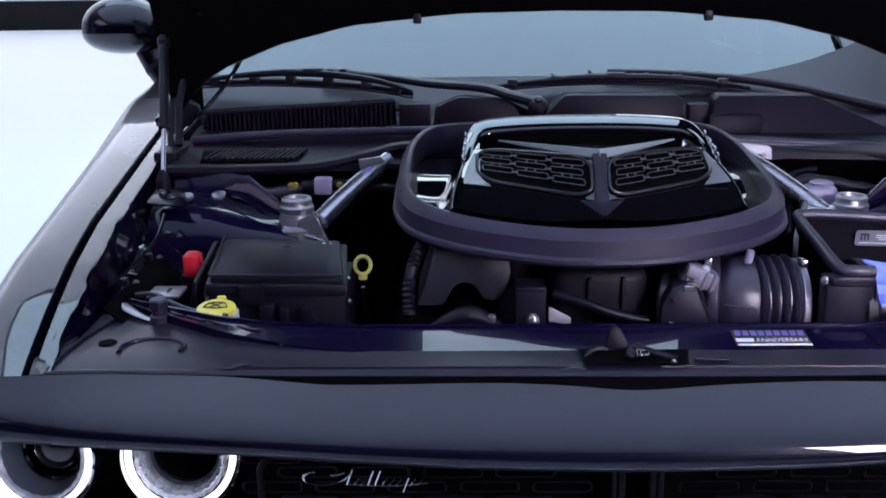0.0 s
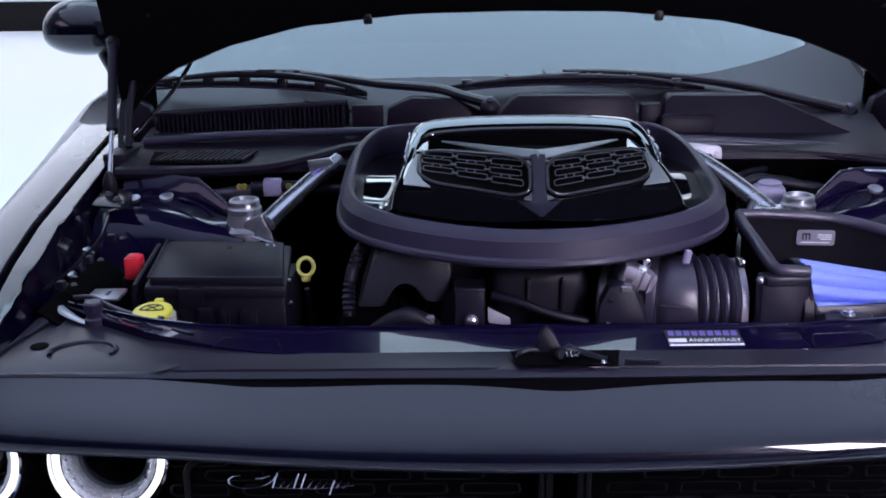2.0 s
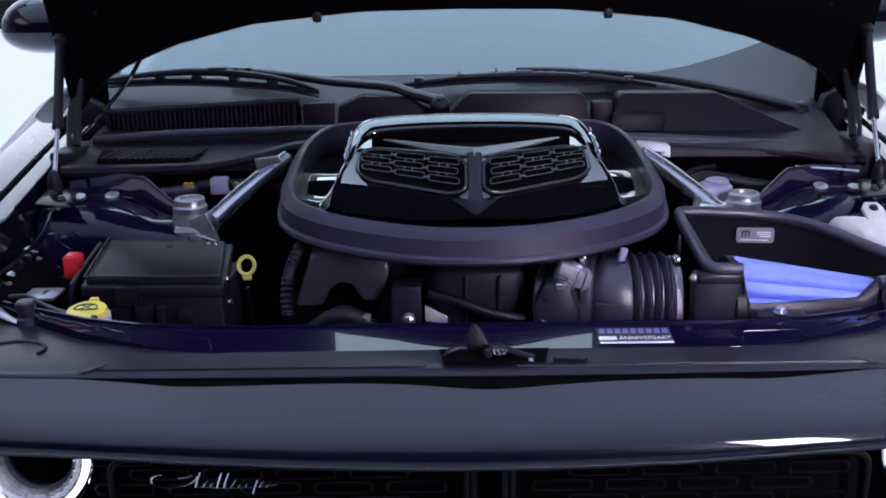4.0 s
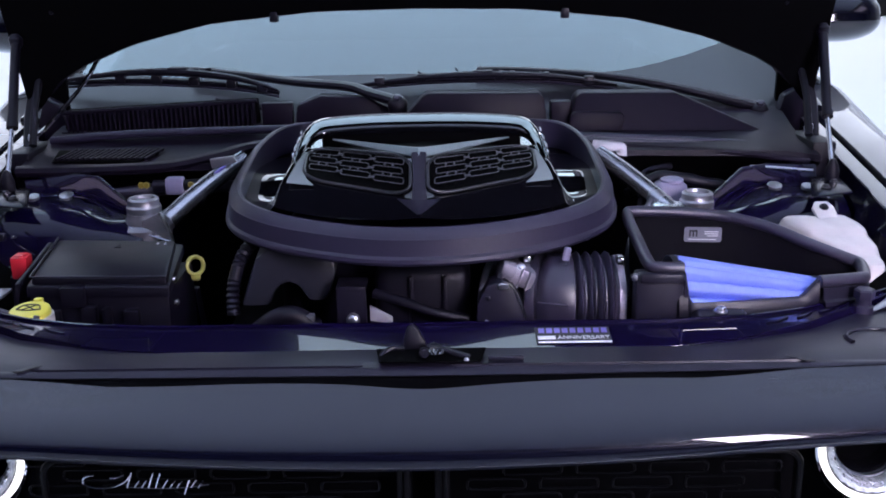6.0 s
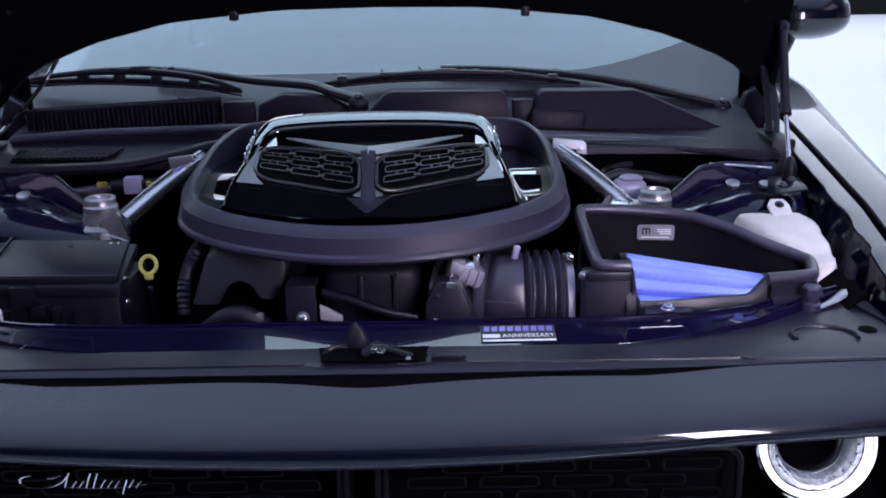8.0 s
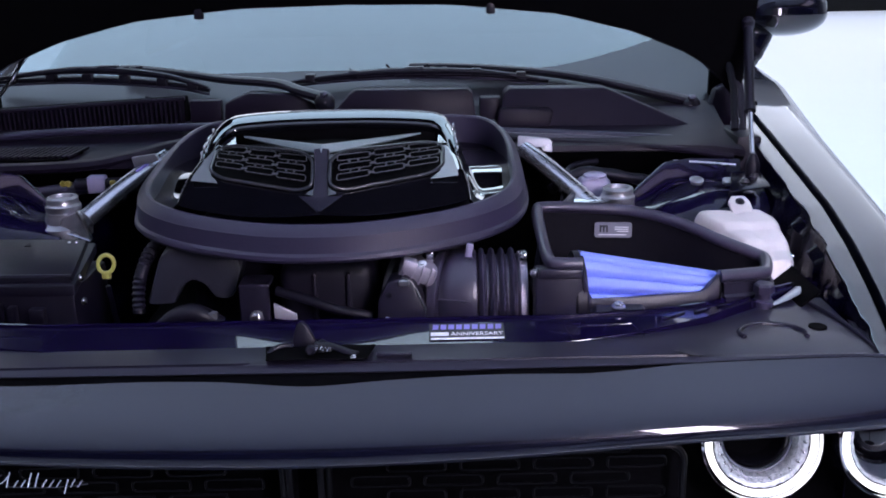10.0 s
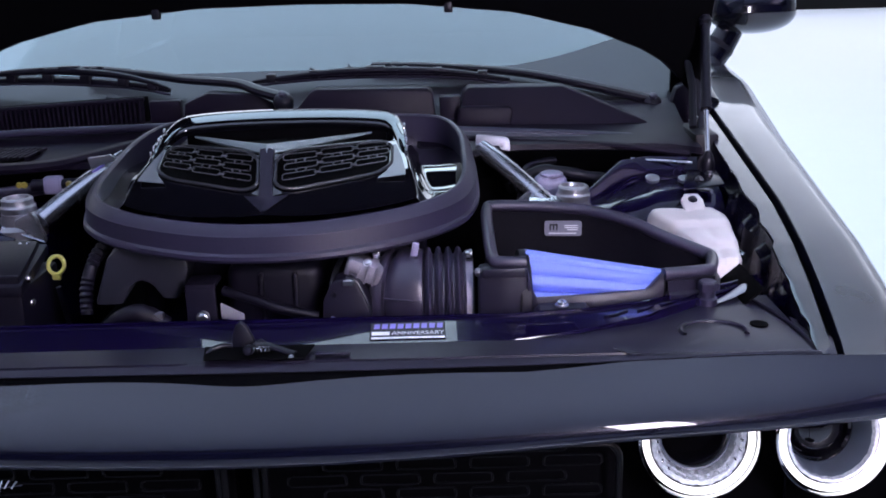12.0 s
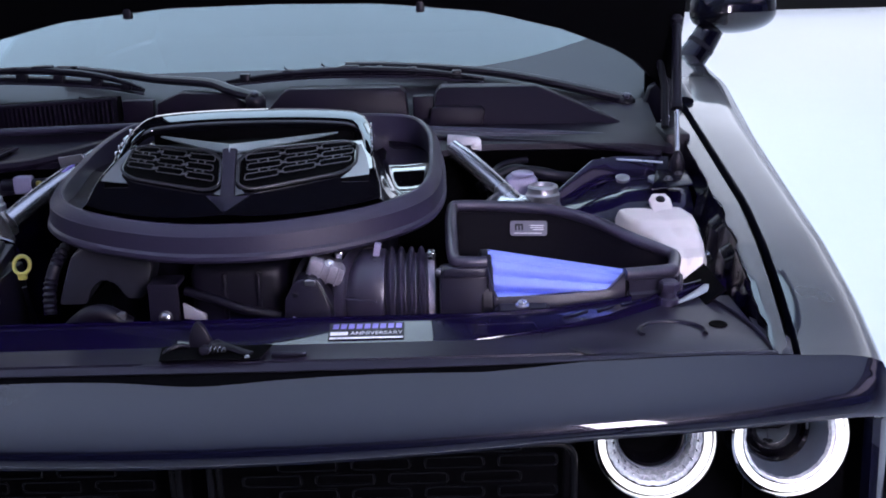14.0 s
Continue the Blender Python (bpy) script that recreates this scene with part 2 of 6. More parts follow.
def turned(profile, centre, axis=(0, 0, 1), sides=32, bm=None, wave=None, ring=False, hollow=False):
    """A turned shape: profile is (radius, along) pairs round an axis at centre."""
    axis = Vector(axis).normalized()
    s = axis.orthogonal().normalized()
    u = axis.cross(s)
    c = Vector(centre)
    rows = []
    for r, h in profile:
        row = []
        for k in range(sides):
            a = 2 * math.pi * k / sides
            rr = r * (1 + (wave(a) if wave else 0))
            row.append(c + axis * h + s * (rr * math.cos(a)) + u * (rr * math.sin(a)))
        rows.append(row)
    bm = loft(rows, wrap_u=True, wrap_v=ring, caps=not ring, bm=bm)
    if hollow:
        bm.faces.ensure_lookup_table()
        bmesh.ops.delete(bm, geom=[bm.faces[-2]], context="FACES")
    return bm


def rounded(w, h, r, n=5):
    """A rounded rectangle outline about 0, 0."""
    pts = []
    for cx, cy, a0 in ((w / 2 - r, h / 2 - r, 0), (-w / 2 + r, h / 2 - r, 90), (-w / 2 + r, -h / 2 + r, 180), (w / 2 - r, -h / 2 + r, 270)):
        for k in range(n):
            a = radians(a0 + 90 * k / (n - 1))
            pts.append((cx + r * math.cos(a), cy + r * math.sin(a)))
    return pts


def interp(x, xs, ys):
    return float(np.interp(x, xs, ys))


def mirrored(pts, s):
    return [(p[0] * s, p[1], p[2]) for p in pts]


def bolt(name, centre, parent, r=0.006, axis=(0, 0, 1), material=None):
    bm = turned([(r * 1.5, 0), (r * 1.5, r * 0.3), (r, r * 0.35), (r, r * 0.95), (r * 0.8, r * 1.1)], centre, axis, 12)
    return part(name, bm, material or ZINC, parent)


# ---- studio ----
SPOT_WATTS = 900.0


def studio():
    bm = box(-26.3, 26.3, -14.3, 18.3, -0.3, 0.0, 0)
    solo("floor", bm, FLOOR, (0, 0, 0), "glossy white painted studio floor", "floor", kind="structure")
    for name, b in (("wall_north", (-26, 26, 18, 18.3, 0, 7)), ("wall_south", (-26, 26, -14.3, -14, 0, 7)), ("wall_east", (26, 26.3, -14, 18, 0, 7)), ("wall_west", (-26.3, -26, -14, 18, 0, 7))):
        dark = name == "wall_south"
        solo(name, box(*b, 0), CURTAIN if dark else WALL, (b[0], b[2], 0), "wall hung with black cloth" if dark else "plain white painted studio wall", "wall", kind="structure")
    solo("baseboard", box(-26, 26, 17.94, 17.997, 0.002, 0.55, 0.01), SKIRT, (0, 17.97, 0), "black skirting band along the far wall", "baseboard", kind="structure")
    solo("ceiling", box(-26.3, 26.3, -14.3, 18.3, 7, 7.3, 0), CEILING, (0, 0, 7), "dim grey studio ceiling", "ceiling", kind="structure")
    for x0, x1, y0, y1, z, m, words in (
            (-4.6, 4.6, -5.0, 1.94, 4.6, DIFFUSER, "wide overhead softbox with white diffuser over the nose"),
            (-3.3, 2.4, 2.06, 3.75, 4.6, DIFFUSER_REAR, "wide overhead softbox with cool white diffuser over the roof"),
            (-1.6, 1.6, 3.87, 7.0, 4.6, DIFFUSER_TAIL, "narrow overhead softbox with cool white diffuser over the tail"),
            # Added fill, out of view: brightens collar, hose and air box fronts.
            (7.5, 11.5, -8.5, -2.5, 6.2, DIFFUSER_FRONT, "unseen fill softbox added in front on the right"),
            # Added pair, out of view: lifts the side floor and grades the fender reflections.
            (2.9, 21.0, 3.8, 17.9, 6.6, DIFFUSER_SIDE, "unseen softbox added to brighten floor and fender reflections"),
            (-21.0, -2.9, 3.8, 17.9, 6.6, DIFFUSER_SIDE, "unseen softbox added to brighten floor and fender reflections"),
            # Weaker added fill for the left front, also out of view.
            (-11.5, -7.5, -8.5, -2.5, 6.2, DIFFUSER_FILL, "unseen dim fill softbox added in front on the left")):
        sb = thing("ceiling_softbox", ((x0 + x1) / 2, (y0 + y1) / 2, z), words, "studio light", "overhead softboxes")
        part("diffuser", box(x0, x1, y0, y1, z - 0.03, z, 0.01), m, sb, "glowing white fabric")
        for a, c, d, e in ((x0 - 0.06, x0 - 0.005, y0 - 0.055, y1 + 0.055), (x1 + 0.005, x1 + 0.06, y0 - 0.055, y1 + 0.055), (x0, x1, y0 - 0.055, y0 - 0.005), (x0, x1, y1 + 0.005, y1 + 0.055)):
            part("frame", box(a, c, d, e, z - 0.07, z + 0.07, 0.01), SKIRT, sb, "black aluminium edge")
        for x in (x0 + 1, x1 - 1):
            for y in (y0 + 0.8, y1 - 0.8):
                part("cable", sweep([(x, y, z), (x, y, 7.0)], 0.01, 6), SKIRT, sb)
    # Added spots, out of view: brighten floor and far wall with hardly any reflection.
    for x, y in ((-8.5, 5.5), (-13.5, 14.0), (8.5, 5.5), (13.5, 14.0), (0.0, 12.0)):
        sp = thing("spotlight", (x, y, 6.7), "unseen can spotlight added to brighten floor and far wall", "studio light", "ceiling spotlights")
        part("can", turned([(0.16, 0.0), (0.17, 0.0), (0.17, 0.3), (0.02, 0.3), (0.02, 0.29), (0.16, 0.29)], (x, y, 6.7), (0, 0, 1), 24, ring=True), SKIRT, sp)
        lamp = bpy.data.lights.new("fill_beam", "SPOT")
        lamp.energy, lamp.color, lamp.spot_size, lamp.spot_blend, lamp.shadow_soft_size = SPOT_WATTS * (7.0 if y > 13 else 0.4), (1.0, 0.965, 0.99), radians(125), 0.6, 0.15
        beam = new("fill_beam", lamp)
        beam.parent = sp
        beam.location = (0, 0, -0.02)
    ls = thing("strip_lamp", (0.84, -1.28, 0), "low stand with a narrow white strip lamp", "studio light")
    part("diffuser", box(0.73, 0.95, -1.25, -1.22, 1.09, 1.93, 0.01), STRIP, ls, "glowing white tube")
    part("housing", box(0.71, 0.97, -1.31, -1.253, 1.07, 1.95, 0.01), SKIRT, ls)
    part("stand", sweep([(0.84, -1.28, 0.02), (0.84, -1.28, 1.08)], 0.016, 10), SKIRT, ls)
    part("base", turned([(0.3, 0.0), (0.3, 0.02), (0.05, 0.05)], (0.84, -1.28, 0.0)), SKIRT, ls)


studio()

# ---- car body ----
car = thing("car", (0, 0, 0), "dark midnight-blue muscle car with its hood raised", "car")
CREST = ([-0.10, -0.03, 0.08, 0.22, 0.40, 0.65, 1.05, 1.45], [0.784, 0.800, 0.814, 0.827, 0.840, 0.863, 0.922, 0.962], [0.797, 0.809, 0.838, 0.868, 0.897, 0.932, 0.975, 0.99])
SEAM = ([-0.08, -0.035, 0.014, 0.09, 0.19, 0.32, 0.467, 0.62, 0.82, 1.3], [0.693, 0.703, 0.711, 0.722, 0.735, 0.749, 0.756, 0.764, 0.777, 0.79], [0.815, 0.823, 0.835, 0.854, 0.876, 0.898, 0.920, 0.942, 0.966, 0.995])


def crest(y):
    return interp(y, CREST[0], CREST[1]), interp(y, CREST[0], CREST[2])


def seam(y):
    return interp(y, SEAM[0], SEAM[1]), interp(y, SEAM[0], SEAM[2])


def fender(s):
    rows = []
    for k in range(41):
        y = -0.075 + k * (1.40 + 0.075) / 40
        cx, cz = crest(y)
        sx, sz = seam(y)
        side = min(1.0, 0.35 + (y + 0.1) * 0.9)
        row = [(sx + 0.002, y, sz - 0.03), (sx + 0.002, y, sz - 0.004), (sx + 0.004, y, sz)]
        for i in range(1, 6):
            a = i / 6
            row.append((sx + 0.004 + (cx - 0.0247 - sx - 0.004) * a, y, sz + (cz + 0.0121 - sz) * a + 0.0012 * math.sin(a * math.pi)))
        for deg in (10, 15, 20, 25, 30, 35, 40, 46, 54, 64, 74):
            row.append((cx - 0.0334 + 0.05 * math.sin(radians(deg)), y, cz - 0.0371 + 0.05 * math.cos(radians(deg))))
        row += [(cx + 0.0195, y, cz - 0.045), (cx + 0.02 + 0.03 * side, y, cz - 0.12), (cx + 0.035 + 0.06 * side, y, 0.62), (cx + 0.03 + 0.06 * side, y, 0.45), (cx + 0.02 + 0.05 * side, y, 0.24)]
        rows.append(mirrored(row, s))
    part("fender", loft(rows, thick=0.004), PAINT, car, "glossy dark paint with a sharp crest")
    # the rubber seal in the gap beside the hood
    path = [(seam(y)[0] * s - 0.003 * s, y, seam(y)[1] - 0.026) for y in np.linspace(-0.07, 1.0, 40)]
    part("fender_seal", sweep(path, 0.0068, 10), SHADE_BLACK, car, "black rubber edge seal")
    # inner rail: painted flange, then a stepped glossy drop
    rows, drops = [], []
    for k in range(121):
        y = -0.06 + k * 0.9 / 120
        sx, sz = seam(y)
        w = interp(y, [-0.06, 0.05, 0.25, 0.5, 0.84], [0.014, 0.021, 0.027, 0.027, 0.022])
        jag = noise.noise(Vector((s * 3.1, y * 15, 0.7))) + 0.5 * noise.noise(Vector((s * 1.7, y * 44, 4.2)))
        e = 0.002 * max(-1.0, min(1.0, jag * 3.0)) * (1.0 if y < 0.42 else 0.25)
        bulge = 0.009 * min(1.0, max(0.0, 2.6 * math.sin(y * 64 + 0.4))) if y < 0.42 else 0.0
        row = [(sx - 0.0075, y, sz - 0.022), (sx - 0.0075, y, sz - 0.005), (sx - 0.009, y, sz - 0.003), (sx - 0.011 - w * 0.5, y, sz - 0.0024), (sx - 0.011 - w * 0.9 + e * 1.1, y, sz - 0.0019), (sx - 0.011 - w + e * 1.4, y, sz - 0.0022)]
        drop = [(sx - 0.0095 - w + e * 1.4, y, sz - 0.0060), (sx - 0.0105 - w + e * 1.4, y, sz - 0.022), (sx - 0.014 - w - bulge, y, sz - 0.034 + e), (sx - 0.016 - w - bulge * 1.3, y, sz - 0.066), (sx - 0.022 - w, y, sz - 0.078), (sx - 0.034 - w, y, sz - 0.084), (sx - 0.036 - w, y, sz - 0.12), (sx - 0.034 - w, y, sz - 0.42)]
        rows.append(mirrored(row, s))
        drops.append(mirrored(drop, s))
    rail = part("inner_rail", loft(rows, thick=0.002), PAINT, car, "glossy painted flange beside the fender")
    part("rail_drop", loft(drops, thick=0.002), INNER, rail, "blue inner wall with pressed bumps, shade in its colour")
    for k in range(5):
        y = 0.02 + k * 0.085
        sx, sz = seam(y)
        part("rail_clip", prism(mirrored([(sx - 0.055, y, sz - 0.058), (sx - 0.074, y + 0.004, sz - 0.064), (sx - 0.058, y + 0.016, sz - 0.056)], s), (0, 0, -0.006), 0.001), TUBE, car, "small bare metal spring clip")


for s in (1, -1):
    fender(s)

# front fascia: the painted nose with its curved lip
LIP = ([0.0, 0.12, 0.25, 0.45, 0.58, 0.7, 0.75, 0.785, 0.803], [-0.158, -0.157, -0.154, -0.145, -0.136, -0.123, -0.115, -0.104, -0.086], [0.745, 0.7465, 0.7505, 0.761, 0.762, 0.765, 0.765, 0.760, 0.744])


def eased(a, xs, ys):
    """A value along the nose with the corners between its stretches rounded off."""
    h = 0.07 * min(1.0, max(0.0, (0.67 - a) / 0.1))
    return sum(interp(abs(a + h * k / 3), xs, ys) for k in range(-3, 4)) / 7


def lip(x):
    return eased(abs(x), LIP[0], LIP[1]), eased(abs(x), LIP[0], LIP[2])


def back_edge(x):
    a = abs(x)
    return eased(a, [0, 0.45, 0.6, 0.69, 0.775], [-0.069, -0.062, -0.062, -0.077, -0.077]), eased(a, [0, 0.45, 0.60, 0.69, 0.75, 0.775, 0.79, 0.798, 0.803], [0.812, 0.813, 0.818, 0.822, 0.8205, 0.817, 0.811, 0.802, 0.786])


rows = []
for k in range(121):
    x = -0.803 + k * 1.606 / 120
    ly, lz = lip(x)
    by, bz = back_edge(x)
    run, fall = ly - by, lz + 0.003 - bz
    gap = min(1.0, max(0.0, (0.46 - abs(x + 0.01)) / 0.12))
    q0 = gap * (0.066 + 0.035 * math.exp(-((x - 0.01) / 0.06) ** 2) + 0.016 * math.sin(x * 17 + 1.0))
    row = []
    for i in range(23):
        q = q0 + (1 - q0) * i / 22
        c1, c2, c3 = 3 * q * (1 - q) ** 2, 3 * q * q * (1 - q), q ** 3
        row.append((x, by + run * (0.5 * c1 + 1.0 * c2 + c3), bz + fall * (0.36 * c1 + 0.56 * c2 + c3)))
    row += [(x, ly + 0.0006, lz - 0.001), (x, ly + 0.003, lz - 0.005), (x, ly + 0.012, lz - 0.008), (x, ly + 0.04, lz - 0.006)]
    rows.append(row)
part("front_fascia", loft(rows, thick=0.003), PAINT, car, "dark blue painted nose panel with a rolled lip")
for s in (1, -1):
    rows = []
    for k in range(10):
        z = 0.750 - k * 0.06
        d = 0.012 * min(k, 4) / 4
        rows.append(mirrored([(0.772 + d, -0.085, z), (0.776 + d, -0.099, z), (0.785 + d, -0.100, z), (0.796 + d, -0.092, z), (0.804 + d, -0.08, z), (0.808 + d, -0.068, z)], s))
    part("fascia_corner", loft(rows, thick=0.003), PAINT, car)
rows = []
for k in range(41):
    x = -0.79 + k * 1.58 / 40
    y = -0.15 - 0.05 * (1 - (x / 0.79) ** 2)
    rows.append([(x, y + 0.05, 0.61), (x, y + 0.005, 0.60), (x, y - 0.02, 0.56), (x, y - 0.03, 0.45), (x, y + 0.0, 0.30), (x, y + 0.06, 0.22)])
part("lower_bumper", loft(rows, thick=0.004), PAINT, car)

# rear of the body: simple closed shell behind the mirrors
rows = []
for y, hw, zb, zt in ((1.40, 0.93, 0.24, 0.99), (2.2, 0.94, 0.24, 0.99), (3.0, 0.955, 0.24, 1.0), (4.0, 0.95, 0.3, 1.02), (4.75, 0.88, 0.4, 0.98)):
    rows.append([(-hw + 0.03, y, zb), (-hw, y, 0.5), (-hw + 0.01, y, 0.75), (-hw + 0.09, y, zt), (hw - 0.09, y, zt), (hw - 0.01, y, 0.75), (hw, y, 0.5), (hw - 0.03, y, zb)])
part("rear_body", loft(rows, wrap_u=True, caps=True), PAINT, car)
rows = []
for y, hw, z in ((1.72, 0.56, 1.415), (2.2, 0.57, 1.445), (2.8, 0.56, 1.42), (3.3, 0.55, 1.30), (3.9, 0.62, 1.03)):
    rows.append([(-hw - 0.12, y, 1.0), (-hw, y, z - 0.03), (-hw * 0.6, y, z), (0, y, z + 0.012), (hw * 0.6, y, z), (hw, y, z - 0.03), (hw + 0.12, y, 1.0)])
part("roof", loft(rows, thick=0.01), PAINT, car)


# wheels keep the car on the floor
for s in (1, -1):
    for y in (0.70, 3.64):
        w = part("wheel", turned([(0.20, -0.11), (0.33, -0.115), (0.355, -0.08), (0.355, 0.08), (0.33, 0.115), (0.20, 0.11)], (s * 0.78, y, 0.356), (1, 0, 0), 40), TYRE, car, "black tyre")
        part("rim", turned([(0.06, 0.10), (0.23, 0.116), (0.235, 0.05), (0.05, 0.06)], (s * 0.78, y, 0.356), (s, 0, 0), 30), MATTE, w)

# windshield, pillars, cabin
def glass_pt(u, v):
    """u -1..1 across, v 0..1 up the glass."""
    x = u * (0.76 - 0.19 * v)
    bow = 0.030 * (1 - math.sqrt(max(0.0, 1 - 0.75 * u * u))) / (1 - math.sqrt(0.25))
    return Vector((x, 0.80 + bow + 0.86 * v - 0.05 * v * v * 0, 0.965 + 0.012 * (1 - u * u) + 0.44 * v + 0.05 * math.sin(v * math.pi) * 0.6))


rows = [[glass_pt(-1 + 2 * j / 40, i / 16) for j in range(41)] for i in range(17)]
pane = part("windshield", loft(rows, thick=0.005), GLASS, car, "sloped tinted windshield")
rows = []
for j in range(41):
    u = -1 + j / 20
    top = 0.115 + 0.15 * max(0.0, (u - 0.5) / 0.5) ** 1.4 + 0.03 * max(0.0, (-u - 0.6) / 0.4)
    rows.append([glass_pt(u, top * q / 5) + Vector((0, -0.003, 0.006)) for q in range(6)])
part("glass_border", loft(rows, thick=0.001), FRIT, pane, "black printed border of the glass")
for s in (1, -1):
    path = [glass_pt(s * 1.02, i / 10) + Vector((0, 0, 0.0)) for i in range(11)]
    part("pillar", sweep(path, 0.028, 10, flat=0.7), PAINT, car)
rows = [[(x, 0.84 + 0.15 * (x / 0.7) ** 2, 0.945), (x, 1.05, 0.965), (x, 1.35, 0.955), (x, 1.5, 0.85), (x, 1.5, 0.55)] for x in np.linspace(-0.74, 0.74, 13)]
part("dashboard", loft(rows, thick=0.01), MATTE, car, "black dashboard under the glass")
for s in (1, -1):
    part("side_window", prism(mirrored([(0.74, 1.0, 0.95), (0.60, 1.74, 1.38), (0.59, 2.4, 1.40), (0.80, 2.4, 0.95)], s), (-0.01 * s, 0, 0)), GLOSS, car, "dark side window")
part("cabin_back", box(-0.7, 0.7, 2.35, 2.4, 0.4, 1.40, 0.01), SHADE_BLACK, car)


# hood: slab standing open over the bay, seen from beneath
ARCH = ([0, 0.19, 0.39, 0.53, 0.63, 0.68, 0.715, 0.74], [1.187, 1.184, 1.164, 1.129, 1.088, 1.057, 1.005, 0.985])
HOOD_A = radians(71)


def hood_pt(x, v, off=0.0):
    z0 = interp(abs(x), *ARCH)
    soften = math.exp(-v * 3.0)
    z0 = 1.187 - (1.187 - z0) * (0.35 + 0.65 * soften)
    return (x * (1 + 0.045 * min(v, 0.6) / 0.6), 0.73 - v * math.cos(HOOD_A) + off * math.sin(HOOD_A), z0 + v * math.sin(HOOD_A) + off * math.cos(HOOD_A))


hood_xs = [-0.74, -0.715, -0.68, -0.63, -0.58, -0.53, -0.46, -0.39, -0.33, -0.27, -0.19, -0.1, 0, 0.1, 0.19, 0.27, 0.33, 0.39, 0.46, 0.53, 0.58, 0.63, 0.68, 0.715, 0.74]
hood_vs = [0, 0.05, 0.10, 0.16, 0.22, 0.28, 0.36, 0.44, 0.51, 0.58, 0.65, 0.72, 0.79, 0.86, 0.93]
HOLE = (0.05, 0.28)


def pierced(bm):
    """Opens the hood where the scoop stands through it when it is shut."""
    gone = []
    for f in bm.faces:
        c = f.calc_center_median()
        v = (c.z - 1.186) / math.sin(HOOD_A)
        if abs(c.x) < 0.27 and HOLE[0] < v < HOLE[1]:
            gone.append(f)
    bmesh.ops.delete(bm, geom=gone, context="FACES")
    return bm


rows = [[hood_pt(x, v, 0.035) for x in hood_xs] for v in hood_vs]
hood = part("hood", pierced(loft(rows, thick=0.004)), PAINT, car, "raised hood with black underside and an opening for the scoop")
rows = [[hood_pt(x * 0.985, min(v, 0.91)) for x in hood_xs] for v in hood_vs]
part("hood_liner", pierced(loft(rows, thick=0.012)), SHADE_BLACK, hood, "matte black padded liner")
path = [hood_pt(x * 0.99, 0.002, -0.002) for x in np.linspace(-0.70, 0.70, 41)]
part("hood_rear_seal", sweep(path, 0.007, 8), MATTE, hood, "black rubber strip")
for x in (-0.265, 0.265):
    a = Vector(hood_pt(x, 0.0, -0.004))
    part("rubber_stop", box(a.x - 0.008, a.x + 0.008, a.y - 0.01, a.y + 0.004, a.z - 0.014, a.z + 0.008, 0.003), MATTE, hood)
for s in (1, -1):
    for v, dx in ((0.10, 0.07), (0.15, 0.05)):
        bolt("hood_bolt", hood_pt(s * (0.72 - dx), v, -0.012), hood, 0.003, (0, -0.84, -0.54), MATTE)

# gas struts and hinges
for s in (1, -1):
    lo, mid, hi = Vector((s * 0.688, 0.492, 0.922)), Vector((s * 0.703, 0.575, 1.004)), Vector((s * 0.722, 0.68, 1.136))
    st = part("gas_strut", sweep([mid, mid + (hi - mid) * 0.5, hi], 0.0085, 12), MATTE, car, "black gas strut with steel rod")
    part("rod", sweep([lo, mid], 0.0042, 10), TUBE, st, "thin polished rod")
    part("collar", sweep([mid - (hi - mid) * 0.04, mid + (hi - mid) * 0.03], 0.010, 12), MATTE, st)
    part("ball_end", turned([(0.004, -0.022), (0.011, -0.015), (0.012, 0.0), (0.008, 0.012), (0.004, 0.02)], lo, (0, 0, 1), 14), MATTE, st)
    part("ball_end", turned([(0.006, -0.012), (0.011, -0.006), (0.012, 0.006), (0.006, 0.014)], hi, (0, 0, 1), 14), MATTE, st)
    hinge = part("hinge", sweep(smooth_path([(s * 0.715, 0.66, 0.94), (s * 0.722, 0.70, 1.0), (s * 0.716, 0.725, 1.06), (s * 0.70, 0.72, 1.12)], 5), 0.012, 8, flat=0.5), MATTE, car, "black bent hinge arm")
    part("hinge_link", sweep([(s * 0.70, 0.64, 0.955), (s * 0.708, 0.69, 1.02), (s * 0.70, 0.72, 1.08)], 0.007, 8), MATTE, hinge)
    part("hinge_bracket", box(s * 0.715 - 0.022, s * 0.715 + 0.022, 0.60, 0.72, 0.885, 0.95, 0.006), MATTE, hinge)
    bolt("hinge_bolt", (s * 0.705, 0.655, 0.965), hinge, 0.007, (-s, -0.5, 0.3))
    part("hinge_cover", prism(mirrored([(0.700, 0.78, 0.93), (0.693, 0.79, 0.97), (0.706, 0.80, 1.005), (0.740, 0.81, 1.02), (0.765, 0.80, 0.93)], s), (0, 0.03, 0), 0.006), COWL, car, "black plastic cowl end cap")

for s in (1, -1):
    part("hinge_well", prism(mirrored([(0.705, 0.845, 0.90), (0.705, 0.845, 1.05), (0.72, 0.845, 1.055), (0.745, 0.845, 1.03), (0.772, 0.845, 0.985), (0.775, 0.845, 0.90)], s), (0, 0.01, 0)), SHADE_BLACK, car, "black sheet metal behind the hinge")

